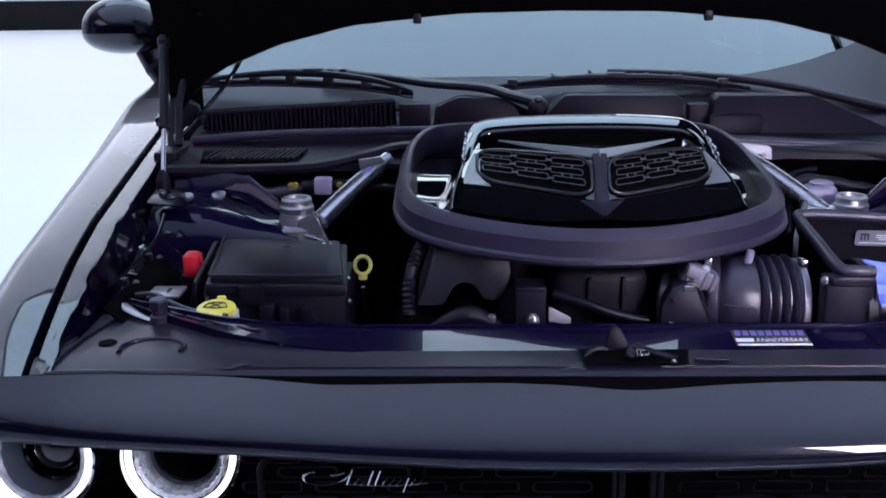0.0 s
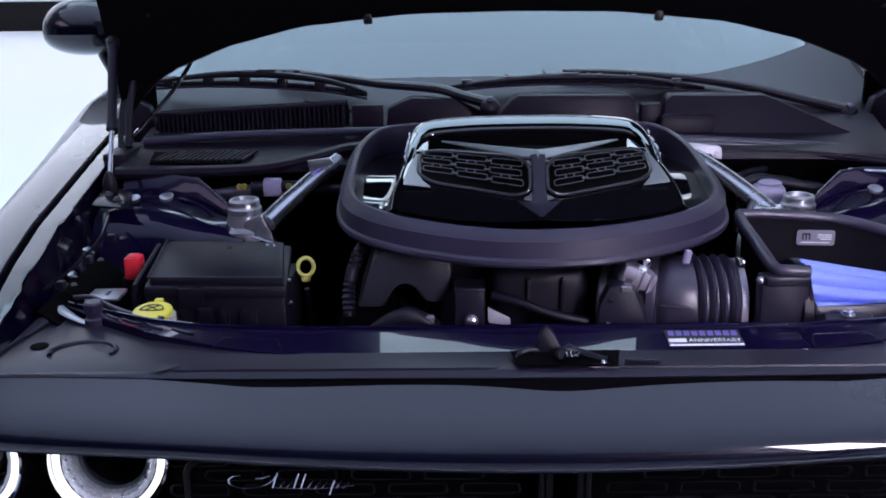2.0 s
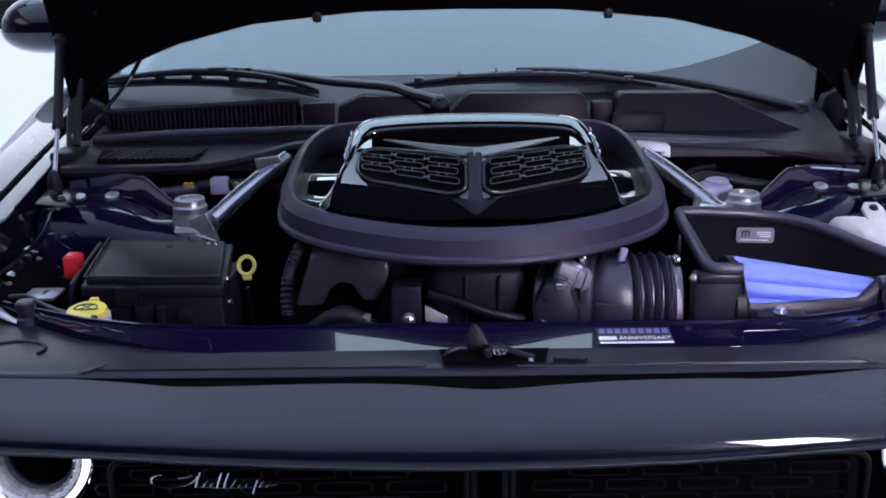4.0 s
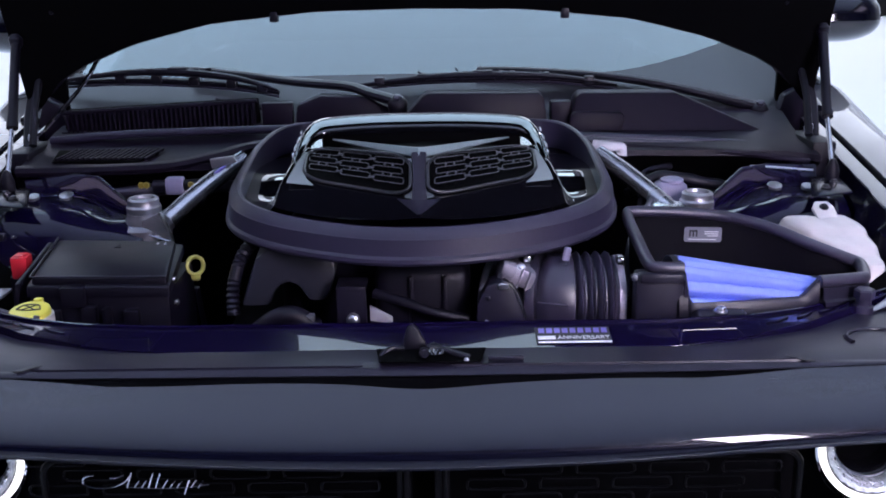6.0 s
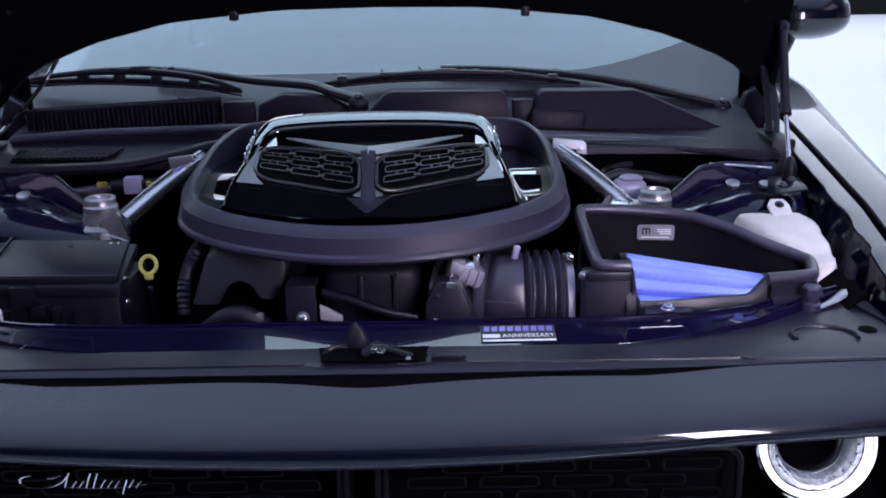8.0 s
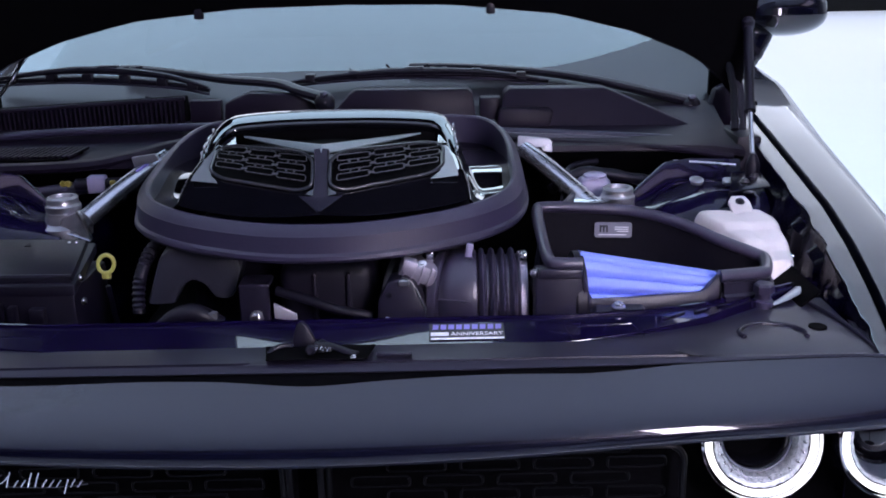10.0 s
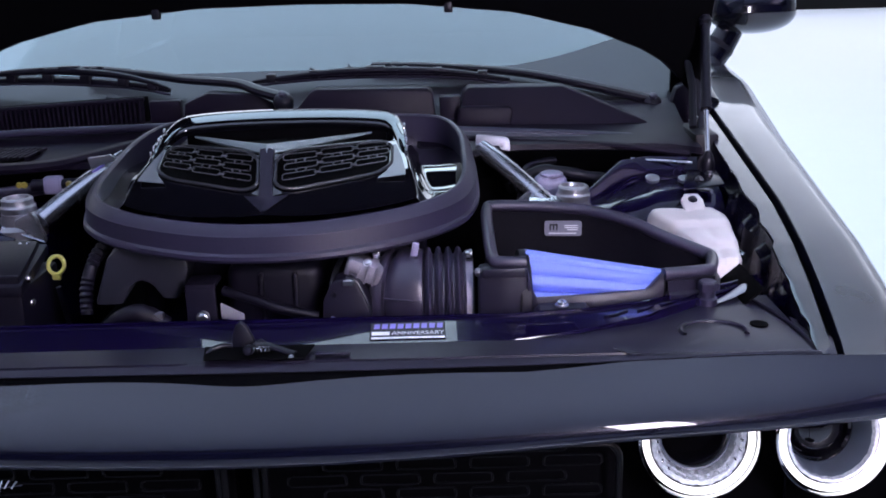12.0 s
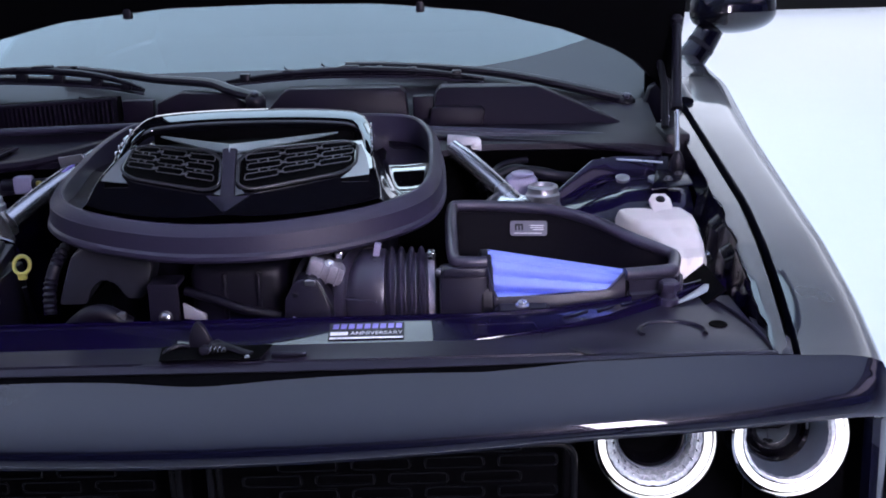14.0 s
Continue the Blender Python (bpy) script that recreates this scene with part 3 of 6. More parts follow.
# door mirrors
for s in (1, -1):
    def shell(lower, grow):
        rows = []
        for i in range(17):
            a = -math.pi / 2 + math.pi * i / 16
            rr = max(math.cos(a), 0.02) ** 0.75 * grow
            cx = 1.056 + 0.108 * grow * math.sin(a)
            row = []
            for k in range(17):
                t = math.pi * k / 16 * (-1 if lower else 1)
                row.append((s * cx, 1.47 + 0.078 * rr * math.cos(t) * (1.1 if math.cos(t) < 0 else 0.55), 1.102 + (0.058 if lower else 0.088) * rr * math.sin(t)))
            rows.append(row)
        return loft(rows, wrap_u=True, caps=True)

    mir = part("mirror", shell(False, 1.0), PAINT, car, "rounded dark painted door mirror")
    part("lower_shell", shell(True, 1.012), GLOSS, mir, "black lower housing")
    path = smooth_path(mirrored([(0.925, 1.43, 0.96), (0.95, 1.44, 0.985), (0.985, 1.455, 1.03), (1.01, 1.465, 1.075)], s), 5)
    part("mirror_stalk", sweep(path, lambda t: 0.042 - 0.008 * t, 14, flat=0.55, up=(0, 1, 0)), PAINT, mir)
    part("stalk_joint", sweep([path[8], path[9]], 0.039, 14, flat=0.58, up=(0, 1, 0)), MATTE, mir)
    part("mirror_base", box(s * 0.915 - 0.03, s * 0.915 + 0.03, 1.40, 1.50, 0.93, 0.985, 0.012), PAINT, mir)
    part("mirror_glass", box(s * 1.07 - 0.08, s * 1.07 + 0.08, 1.512, 1.516, 1.07, 1.16, 0.002), CHROME, mir)

# cowl: ledge, upright panels, vent slats, seals
rows, drops = [], []
for x in np.linspace(-0.70, 0.70, 29):
    f = 0.02 * (abs(x) / 0.7) ** 2
    left = max(0.0, -x / 0.7)
    g = 0.036 * min(1.0, max(0.0, (x - 0.28) / 0.08)) * min(1.0, max(0.3, (0.74 - x) / 0.1))
    rows.append([(x, 0.80 + 0.1 * (x / 0.7) ** 2, 0.985), (x, 0.765 + f, 0.975 - 0.01 * left), (x, 0.735, 0.958), (x, 0.69 - f, 0.948 - 0.006), (x, 0.645 - f * 1.4, 0.938), (x, 0.60 - f * 2 + g, 0.928 + 0.2 * g), (x, 0.597 - f * 2 + g, 0.918 + 0.2 * g)])
    drops.append([(x, 0.600 - f * 2 + g, 0.9165 + 0.2 * g), (x, 0.61 - f + g, 0.90), (x, 0.642 + 0.3 * g, 0.87)])
part("cowl", loft(rows, thick=0.003), COWL, car, "black plastic cowl panel below the windshield")
# Shade under the cowl edge, put in as a near-black sheet.
part("cowl_drop", loft(drops, thick=0.002), SHADE_BLACK, car, "near-black sheet for the shade below the cowl edge")


def upright(pts, depth, name="cowl_panel"):
    part(name, prism(pts, (0, depth, 0), 0.004), COWL, car)


upright([(-0.012, 0.728, 0.955), (-0.03, 0.732, 0.985), (0.0, 0.738, 1.018), (0.012, 0.74, 1.026), (0.222, 0.74, 1.024), (0.232, 0.738, 1.015), (0.240, 0.728, 0.955)], 0.05)
upright([(0.245, 0.745, 0.955), (0.245, 0.748, 1.006), (0.285, 0.748, 1.006), (0.285, 0.745, 0.955)], 0.03, "cowl_bridge")
upright([(0.278, 0.724, 0.95), (0.290, 0.738, 1.014), (0.30, 0.74, 1.023), (0.478, 0.74, 1.021), (0.50, 0.738, 1.012), (0.60, 0.725, 0.968), (0.655, 0.71, 0.946), (0.45, 0.70, 0.945)], 0.05)
upright([(0.275, 0.716, 0.953), (0.28, 0.722, 0.986), (0.29, 0.723, 0.99), (0.375, 0.723, 0.988), (0.382, 0.72, 0.98), (0.375, 0.716, 0.953)], 0.012, "cowl_step")
upright([(0.05, 0.712, 0.953), (0.055, 0.716, 0.975), (0.215, 0.716, 0.975), (0.22, 0.712, 0.953)], 0.01, "cowl_step")
upright([(-0.24, 0.735, 0.96), (-0.235, 0.74, 1.005), (-0.19, 0.742, 1.024), (-0.10, 0.742, 1.02), (-0.05, 0.738, 0.995), (-0.04, 0.735, 0.96)], 0.04)
upright([(-0.305, 0.75, 0.96), (-0.305, 0.752, 1.01), (-0.245, 0.752, 1.01), (-0.245, 0.75, 0.96)], 0.02, "cowl_bridge")
vent = part("cowl_vent", prism([(-0.69, 0.768, 0.955), (-0.68, 0.775, 0.998), (-0.315, 0.772, 1.016), (-0.31, 0.765, 0.955)], (0, 0.015, 0), 0.002), SHADE_BLACK, car, "black vent with upright slats")
for k in range(40):
    x = -0.672 + k * 0.009
    zt = 0.994 + 0.018 * k / 39
    part("slat", box(x - 0.0018, x + 0.0018, 0.742, 0.768, 0.962, zt, 0), COWL, vent)
part("vent_frame", sweep([(-0.685, 0.744, 0.997), (-0.31, 0.742, 1.016)], 0.004, 6), COWL, vent)
part("vent_frame", sweep([(-0.685, 0.744, 0.958), (-0.31, 0.742, 0.96)], 0.004, 6), COWL, vent)
vent2 = part("cowl_vent", prism([(-0.66, 0.655, 0.938), (-0.65, 0.590, 0.930), (-0.50, 0.585, 0.929), (-0.47, 0.628, 0.937)], (0, 0, 0.006), 0.002), SHADE_BLACK, car, "flat vent with slanted slats")
for k in range(17):
    x = -0.645 + k * 0.0098
    part("slat", prism([(x, 0.594, 0.935), (x + 0.004, 0.594, 0.935), (x + 0.022, 0.647, 0.942), (x + 0.018, 0.647, 0.942)], (0, 0, 0.005)), COWL, vent2)
# rubber seal and front lip of the cowl
path = smooth_path([(-0.69, 0.70, 0.952), (-0.55, 0.705, 0.962), (-0.35, 0.715, 0.965), (-0.2, 0.72, 0.965), (0, 0.72, 0.960), (0.25, 0.705, 0.950), (0.45, 0.685, 0.942), (0.58, 0.672, 0.935), (0.655, 0.66, 0.929)], 6)
part("cowl_seal", sweep(path, 0.008, 10), RUBBER, car, "black rubber seal along the cowl")
part("cowl_seal", sweep([p + Vector((0, -0.017, -0.0035)) for p in path if p.x > 0.24], 0.0055, 10), HOSE, car, "black rubber seal along the cowl")
path = smooth_path([(-0.70, 0.56, 0.925), (-0.60, 0.575, 0.922), (-0.45, 0.585, 0.925), (-0.36, 0.61, 0.938), (-0.3, 0.64, 0.948), (-0.2, 0.66, 0.95)], 6)
part("cowl_front_lip", sweep(path, 0.013, 8, flat=0.8), COWL, car, "rounded black plastic edge")
path = smooth_path([(0.25, 0.66, 0.945), (0.36, 0.650, 0.94), (0.5, 0.625, 0.934), (0.6, 0.600, 0.928), (0.68, 0.572, 0.920)], 6)
part("cowl_front_lip", sweep(path, 0.0065, 8, flat=0.9), COWL, car, "rounded black plastic edge")
part("cowl_flange", sweep([(0.575, 0.568, 0.915), (0.625, 0.555, 0.914), (0.675, 0.54, 0.912)], 0.0025, 6), ZINC, car, "bright sheet metal edge")

# wipers
def wiper(pivot, arm, blade, name_label, rise=1.0):
    w = part("wiper", sweep(smooth_path(arm, 8), lambda t: 0.015 - 0.006 * t, 10, flat=0.7), MATTE, car, name_label)
    part("pivot_cap", turned([(0.018, -0.012), (0.019, 0.004), (0.014, 0.012), (0.004, 0.016)], pivot, (0, -0.5, 0.86), 18), MATTE, w)
    part("nut", turned([(0.008, 0.0), (0.008, 0.02), (0.005, 0.022)], pivot, (0, -0.5, 0.86), 6), HOSE, w)
    b = smooth_path(blade, 8)
    part("blade", sweep(b, lambda t: 0.004 + 0.003 * math.sin(t * math.pi), 8), MATTE, w)
    part("spine", sweep([p + Vector((0, -0.012, rise * (0.014 * math.sin(math.pi * i / (len(b) - 1)) + 0.006))) for i, p in enumerate(b)], lambda t: 0.003 + 0.0045 * math.sin(t * math.pi), 8), MATTE, w)
    n = len(b) - 1
    part("rubber_lip", sweep([p + Vector((0, -0.004, -0.007)) for p in b], 0.0025, 6), RUBBER, w, "thin rubber wiping edge")
    bridge = [b[k] + Vector((0, -0.006, rise * (0.012 + 0.010 * math.sin(math.pi * (k - n * 0.12) / (n * 0.76))))) for k in range(int(n * 0.12), int(n * 0.88) + 1)]
    part("bridge", sweep(bridge, lambda t: 0.003 + 0.0025 * math.sin(t * math.pi), 8), MATTE, w)
    for f in (0.12, 0.28, 0.42, 0.58, 0.72, 0.88):
        p = b[int(f * n)]
        part("claw", box(p.x - 0.010, p.x + 0.010, p.y - 0.016, p.y + 0.004, p.z - 0.004, p.z + 0.013, 0.003), MATTE, w)
        part("strut", sweep([p + Vector((0.006, -0.006, 0.006)), p + Vector((-0.008, -0.006, 0.016 * math.sin(math.pi * f) + 0.005))], 0.0018, 6), MATTE, w)
    c = bridge[len(bridge) // 2]
    part("arm_clip", box(c.x - 0.020, c.x + 0.020, c.y - 0.010, c.y + 0.008, c.z - 0.004, c.z + 0.008, 0.003), MATTE, w)
    for k in (-0.055, -0.034, 0.036, 0.060):
        part("clip_tooth", box(c.x + k - 0.006, c.x + k + 0.006, c.y - 0.006, c.y + 0.006, c.z - 0.001, c.z + 0.006, 0.002, 1), MATTE, w)


wiper((-0.043, 0.705, 1.010), [(-0.043, 0.71, 1.016), (-0.09, 0.735, 1.026), (-0.14, 0.775, 1.036), (-0.25, 0.825, 1.040), (-0.32, 0.85, 1.047), (-0.42, 0.88, 1.056), (-0.47, 0.89, 1.058)], [(-0.72, 0.885, 1.036), (-0.6, 0.865, 1.042), (-0.48, 0.85, 1.04), (-0.36, 0.835, 1.032), (-0.28, 0.82, 1.020)], "black wiper arm and blade resting on the glass")
wiper((0.66, 0.805, 0.975), [(0.66, 0.81, 0.981), (0.6, 0.82, 0.995), (0.487, 0.845, 1.020), (0.40, 0.862, 1.034), (0.31, 0.872, 1.043), (0.2, 0.882, 1.05), (0.11, 0.885, 1.052)], [(-0.12, 0.84, 1.030), (0.0, 0.848, 1.038), (0.12, 0.852, 1.040), (0.26, 0.852, 1.036), (0.385, 0.85, 1.022)], "black wiper arm and blade resting on the glass", 0.35)

path = smooth_path([(-0.40, 0.80, 1.012), (-0.36, 0.79, 1.000), (-0.33, 0.785, 0.996), (-0.28, 0.78, 0.994)], 6)
part("wiper_hose", sweep(path, 0.0035, 8), MATTE, car, "thin black washer hose along the wiper")

# washer hose from hood to cowl
path = smooth_path([(-0.573, 0.735, 1.135), (-0.592, 0.73, 1.105), (-0.626, 0.725, 1.055), (-0.67, 0.71, 1.005), (-0.707, 0.70, 0.968), (-0.735, 0.68, 0.945), (-0.74, 0.65, 0.92)], 6)
part("washer_hose", sweep(path, 0.0038, 8), CHROME, car, "thin bright washer hose")

# ---- radiator cover and painted support bar ----
def bar_front(x):
    a = abs(x)
    return interp(a, [0, 0.32, 0.40, 0.50, 0.57, 0.615, 0.66], [0.002, 0.001, 0.014, 0.045, 0.09, 0.125, 0.16])


def bar_back(x):
    a = abs(x)
    return interp(a, [0, 0.32, 0.43, 0.51, 0.59, 0.64, 0.68], [0.064, 0.064, 0.076, 0.100, 0.140, 0.165, 0.19])


rows, gap_rows = [], []
for x in np.linspace(-0.675, 0.675, 91):
    a = abs(x)
    by, bz = back_edge(x)
    fy = bar_front(x) if a < 0.615 else interp(a, [0.615, 0.675], [0.125, 0.13])
    d = 0.004 * max(0.0, 1 - abs(a - 0.56) / 0.2)
    g0, g1 = by + 0.0095 + 0.0035 * math.cos(x * 5.5 + 0.6) * max(0.0, 1 - a / 0.5), fy + 0.004
    row = [(x, g0 + 0.001, bz - 0.0045), (x, g0, bz - 0.003), (x, g0 + 0.003, bz - 0.001)]
    gap_rows.append([(x, by - 0.040, bz - 0.034), (x, by - 0.02, bz - 0.022), (x, by + 0.003, bz - 0.010), (x, g0 - 0.002, bz - 0.008), (x, g0 + 0.002, bz - 0.005)])
    slot = 0.004 if 0.06 < a < 0.45 else 0.0
    row += [(x, -0.045, 0.8145), (x, -0.0435, 0.8145 - slot), (x, -0.0405, 0.8145 - slot), (x, -0.039, 0.8150)]
    for q in (0.25, 0.5, 0.75, 1.0):
        row.append((x, -0.039 + (g1 + 0.039) * q, 0.8150 + 0.001 * q + d))
    row.append((x, g1 + 0.002, 0.80))
    rows.append(row)
cover = part("radiator_cover", loft(rows, thick=0.003), SATIN, car, "satin black plastic panel with long grooves")
# Near-black sheet under the gap behind the nose, painting its shade.
part("gap_shade", loft(gap_rows, thick=0.002), SHADE_BLACK, cover, "dark sheet standing in for the shade of the nose gap")
for s in (1, -1):
    part("emboss_ring", sweep([(s * 0.570 + 0.040 * math.cos(a), 0.010 + 0.031 * math.sin(a), 0.8192) for a in np.linspace(-0.35, math.pi + 0.35, 36)], 0.0032, 8), SATIN, cover)
    # Near-black disc laid on the cover for the shade of a hole.
    part("hole_shade", turned([(0.0115, 0.0), (0.011, 0.0012), (0.0005, 0.0013)], (s * 0.632, 0.030, 0.8184), (0, 0, 1), 18), SHADE_BLACK, cover)
    # flat corner beside the fender with a raised edge line
    part("corner_wedge", prism(mirrored([(0.672, -0.056, 0.8125), (0.692, -0.066, 0.8145), (0.704, -0.02, 0.8170), (0.676, 0.05, 0.8180), (0.672, 0.0, 0.8160)], s), (0, 0, 0.003), 0.0015), SATIN, cover)
    part("corner_edge", sweep(smooth_path(mirrored([(0.640, 0.135, 0.8205), (0.656, 0.09, 0.8200), (0.668, 0.04, 0.8195), (0.674, -0.01, 0.8185), (0.676, -0.052, 0.8155)], s), 5), 0.0026, 8), SATIN, cover)
    # Dark tile for the shade in the notch that ends the groove.
    part("notch_shade", prism(mirrored([(0.440, -0.032, 0.8172), (0.458, -0.047, 0.8160), (0.470, -0.047, 0.8160), (0.452, -0.032, 0.8172)], s), (0, 0, 0.0008)), INK, cover)

def bar_z(x, y):
    """Sloped upper face of the cross bar."""
    f, b = bar_front(x), bar_back(x)
    rise = interp(abs(x), [0.30, 0.36, 0.44, 0.52], [0.0084, 0.006, 0.001, -0.006])
    return 0.8241 - rise * (1 - (y - f - 0.003) / (b - f - 0.010))


rows = []
for x in np.linspace(-0.68, 0.68, 91):
    f, b = bar_front(x), bar_back(x)
    rows.append([(x, f - 0.002, 0.79), (x, f, 0.809), (x, f + 0.003, bar_z(x, f + 0.003)), (x, f + (b - f) * 0.45, bar_z(x, f + (b - f) * 0.45)), (x, b - 0.007, bar_z(x, b - 0.007)), (x, b - 0.0045, 0.8243), (x, b - 0.0035, 0.8283), (x, b - 0.001, 0.829), (x, b + 0.003, 0.8255), (x, b + 0.004, 0.76)])
bar = part("radiator_support", loft(rows, thick=0.003), BAY_PAINT, car, "glossy deep blue painted cross bar")
for s in (1, -1):
    for pts in ([(0.327, 0.004), (0.316, 0.060)], [(0.412, 0.008), (0.404, 0.042), (0.335, 0.040), (0.322, 0.003)], [(0.43, 0.022), (0.437, 0.058)]):
        part("pressed_edge", sweep([(s * x, y, bar_z(x, y) + 0.0002) for x, y in pts], 0.0007, 6), BAY_PAINT, bar)
    for x, y, w in ((0.46, 0.058, 0.016), (0.50, 0.072, 0.012), (0.535, 0.088, 0.014), (0.565, 0.106, 0.010)):
        part("pressed_lug", sweep([(s * (x - w), y - 0.006, bar_z(x - w, y - 0.006) + 0.001), (s * x, y, bar_z(x, y) + 0.001), (s * (x + w), y + 0.012, bar_z(x + w, y + 0.012) + 0.001)], 0.0016, 8), BAY_PAINT, bar)
    st = part("rubber_bumper", turned([(0.013, 0.0), (0.013, 0.010), (0.010, 0.012), (0.010, 0.026)], (s * 0.587, 0.103, 0.818), (0, 0, 1), 18), RUBBER, bar, "black rubber hood stop")
    part("bumper_head", turned([(0.0125, 0.0), (0.0135, 0.002), (0.0135, 0.011), (0.011, 0.0135), (0.002, 0.014)], (s * 0.587, 0.103, 0.838), (0, 0, 1), 6), RUBBER, st)
    part("support_end", sweep(mirrored([(0.598, 0.100, 0.822), (0.622, 0.116, 0.825), (0.650, 0.142, 0.828)], s), lambda t: 0.004 + 0.005 * t, 8, flat=0.4), CAST, bar, "bare metal bracket end")

# printed sticker on the bar
sx0, sx1, sy0, sy1 = 0.150, 0.243, 0.012, 0.050


def on_bar(x, y, lift=0.0006):
    return (x, y, bar_z(0.2, y) + 0.0004 + lift)


plate = part("sticker", prism([on_bar(sx0, sy0), on_bar(sx1, sy0), on_bar(sx1, sy1), on_bar(sx0, sy1)], (0, 0, 0.0004)), INK, bar, "dark sticker with white and violet print")
for k in range(9):
    x = sx0 + 0.004 + k * 0.0098
    part("print_bar", prism([on_bar(x, 0.036, 0.0011), on_bar(x + 0.0072, 0.036, 0.0011), on_bar(x + 0.0078, 0.047, 0.0011), on_bar(x + 0.0006, 0.047, 0.0011)], (0, 0, 0.0003)), VIOLET, plate)
part("print_bar", prism([on_bar(sx0 + 0.002, 0.0125, 0.0011), on_bar(sx1 - 0.001, 0.0125, 0.0011), on_bar(sx1 - 0.001, 0.0165, 0.0011), on_bar(sx0 + 0.002, 0.0165, 0.0011)], (0, 0, 0.0003)), WHITE, plate)
part("print_bar", prism([on_bar(sx0 + 0.002, 0.021, 0.0011), on_bar(sx0 + 0.024, 0.021, 0.0011), on_bar(sx0 + 0.024, 0.029, 0.0011), on_bar(sx0 + 0.002, 0.029, 0.0011)], (0, 0, 0.0003)), WHITE, plate)
curve = bpy.data.curves.new("lettering", "FONT")
curve.body = "ANNIVERSARY"
curve.size, curve.extrude = 0.0108, 0.0001
text_ob = bpy.data.objects.new("lettering", curve)
text_me = bpy.data.meshes.new_from_object(text_ob)
bpy.data.objects.remove(text_ob)
bm = bmesh.new()
bm.from_mesh(text_me)
bmesh.ops.transform(bm, matrix=Matrix.Translation(on_bar(sx0 + 0.0265, 0.0213, 0.0013)) @ Matrix.Rotation(math.atan(0.22), 4, "X") @ Matrix.Diagonal((0.92, 1, 1, 1)), verts=bm.verts[:])
part("lettering", bm, WHITE, plate, "white capital lettering")

# hood latch
latch = thing("hood_latch", (0, -0.02, 0.80), "black hood latch hook in a recess of the radiator cover", "latch")
# No hole is cut: a near-black plate carries the recess's shade.
part("recess", prism([(-0.040, -0.046, 0.8205), (0.078, -0.046, 0.8205), (0.086, -0.008, 0.8215), (-0.046, -0.008, 0.8215)], (0, 0, 0.0012), 0.0), SHADE_BLACK, latch, "near-black plate painted as the shade of an opening")
part("hook", prism([(-0.014, -0.012, 0.818), (-0.0125, -0.009, 0.836), (-0.008, -0.006, 0.848), (-0.002, -0.005, 0.852), (0.005, -0.006, 0.846), (0.012, -0.009, 0.833), (0.018, -0.012, 0.818)], (0.0, 0.009, 0.0), 0.002), MATTE, latch, "upright black hook")
part("cheek", prism([(0.014, -0.030, 0.815), (0.014, -0.026, 0.832), (0.024, -0.022, 0.836), (0.034, -0.024, 0.830), (0.036, -0.030, 0.815)], (0.0, 0.006, 0.0), 0.002), MATTE, latch)
part("side_arm", sweep(smooth_path([(-0.040, -0.026, 0.820), (-0.034, -0.018, 0.824), (-0.022, -0.013, 0.826), (-0.012, -0.012, 0.824)], 5), 0.003, 8), MATTE, latch)
part("lever", sweep(smooth_path([(0.018, -0.026, 0.830), (0.032, -0.024, 0.829), (0.050, -0.030, 0.825), (0.066, -0.036, 0.822)], 5), 0.005, 8, flat=0.7), MATTE, latch)
part("spring", sweep([(0.014 + 0.0010 * k, -0.034 + 0.0035 * math.sin(k * 1.3), 0.828 + 0.0035 * math.cos(k * 1.3)) for k in range(22)], 0.0009, 6), STEEL, latch, "thin steel spring")
part("pin", turned([(0.005, -0.008), (0.006, -0.006), (0.006, 0.006), (0.004, 0.008)], (0.012, -0.036, 0.829), (0, -1, 0.3), 14), MATTE, latch, "dark pivot pin")
bolt("bolt", (0.062, -0.042, 0.821), latch, 0.0026)
part("lip", box(0.088, 0.130, -0.034, -0.026, 0.8165, 0.8215, 0.002), SATIN, latch)

# ---- grille and lamps ----
# Backing in near-black, painting the shade deep behind the slots.
grille = part("grille", box(-0.44, 0.44, -0.090, -0.080, 0.60, 0.752, 0.002), SHADE_BLACK, car, "black grille with long slots, its shade in the colour")


def cell_ring(cx, cz, w, h, y, r=0.002, tilt=0.0):
    pts = [(cx + a, y + tilt * b, cz + b) for a, b in rounded(w, h, h * 0.35, 4)]
    return sweep(pts, r, 6, closed=True, up=(0, 1, 0))


for row in range(4):
    for k in range(10):
        x = -0.405 + k * 0.083 + (0.041 if row % 2 else 0)
        z = 0.736 - row * 0.019
        if -0.42 < x < 0.44 and not -0.05 < x < 0.068:
            part("slot", cell_ring(x, z, 0.066, 0.013, -0.112, 0.0016), GRILLE, grille)
for x in (-0.008, 0.027):
    part("divider", box(x - 0.004, x + 0.004, -0.128, -0.092, 0.61, 0.742, 0.002), GRILLE, grille)
for s in (1, -1):
    x0, x1 = (0.036, 0.434) if s > 0 else (-0.416, -0.016)
    w = x1 - x0
    part("grille_rim", sweep([((x0 + x1) / 2 + a, -0.122, 0.675 + b) for a, b in rounded(w, 0.135, 0.02, 6)], 0.004, 8, closed=True, up=(0, 1, 0)), GRILLE, grille, "rounded black rim")
# Near-black panel for the shade round grille and lamps.
part("surround", box(-0.80, 0.80, -0.045, -0.036, 0.58, 0.77, 0), SHADE_BLACK, car)

# scripted emblem, as plain strokes
def stroke_pt(a, h):
    return (-0.363 + a, -0.145, 0.7205 - a * 0.018 + h)


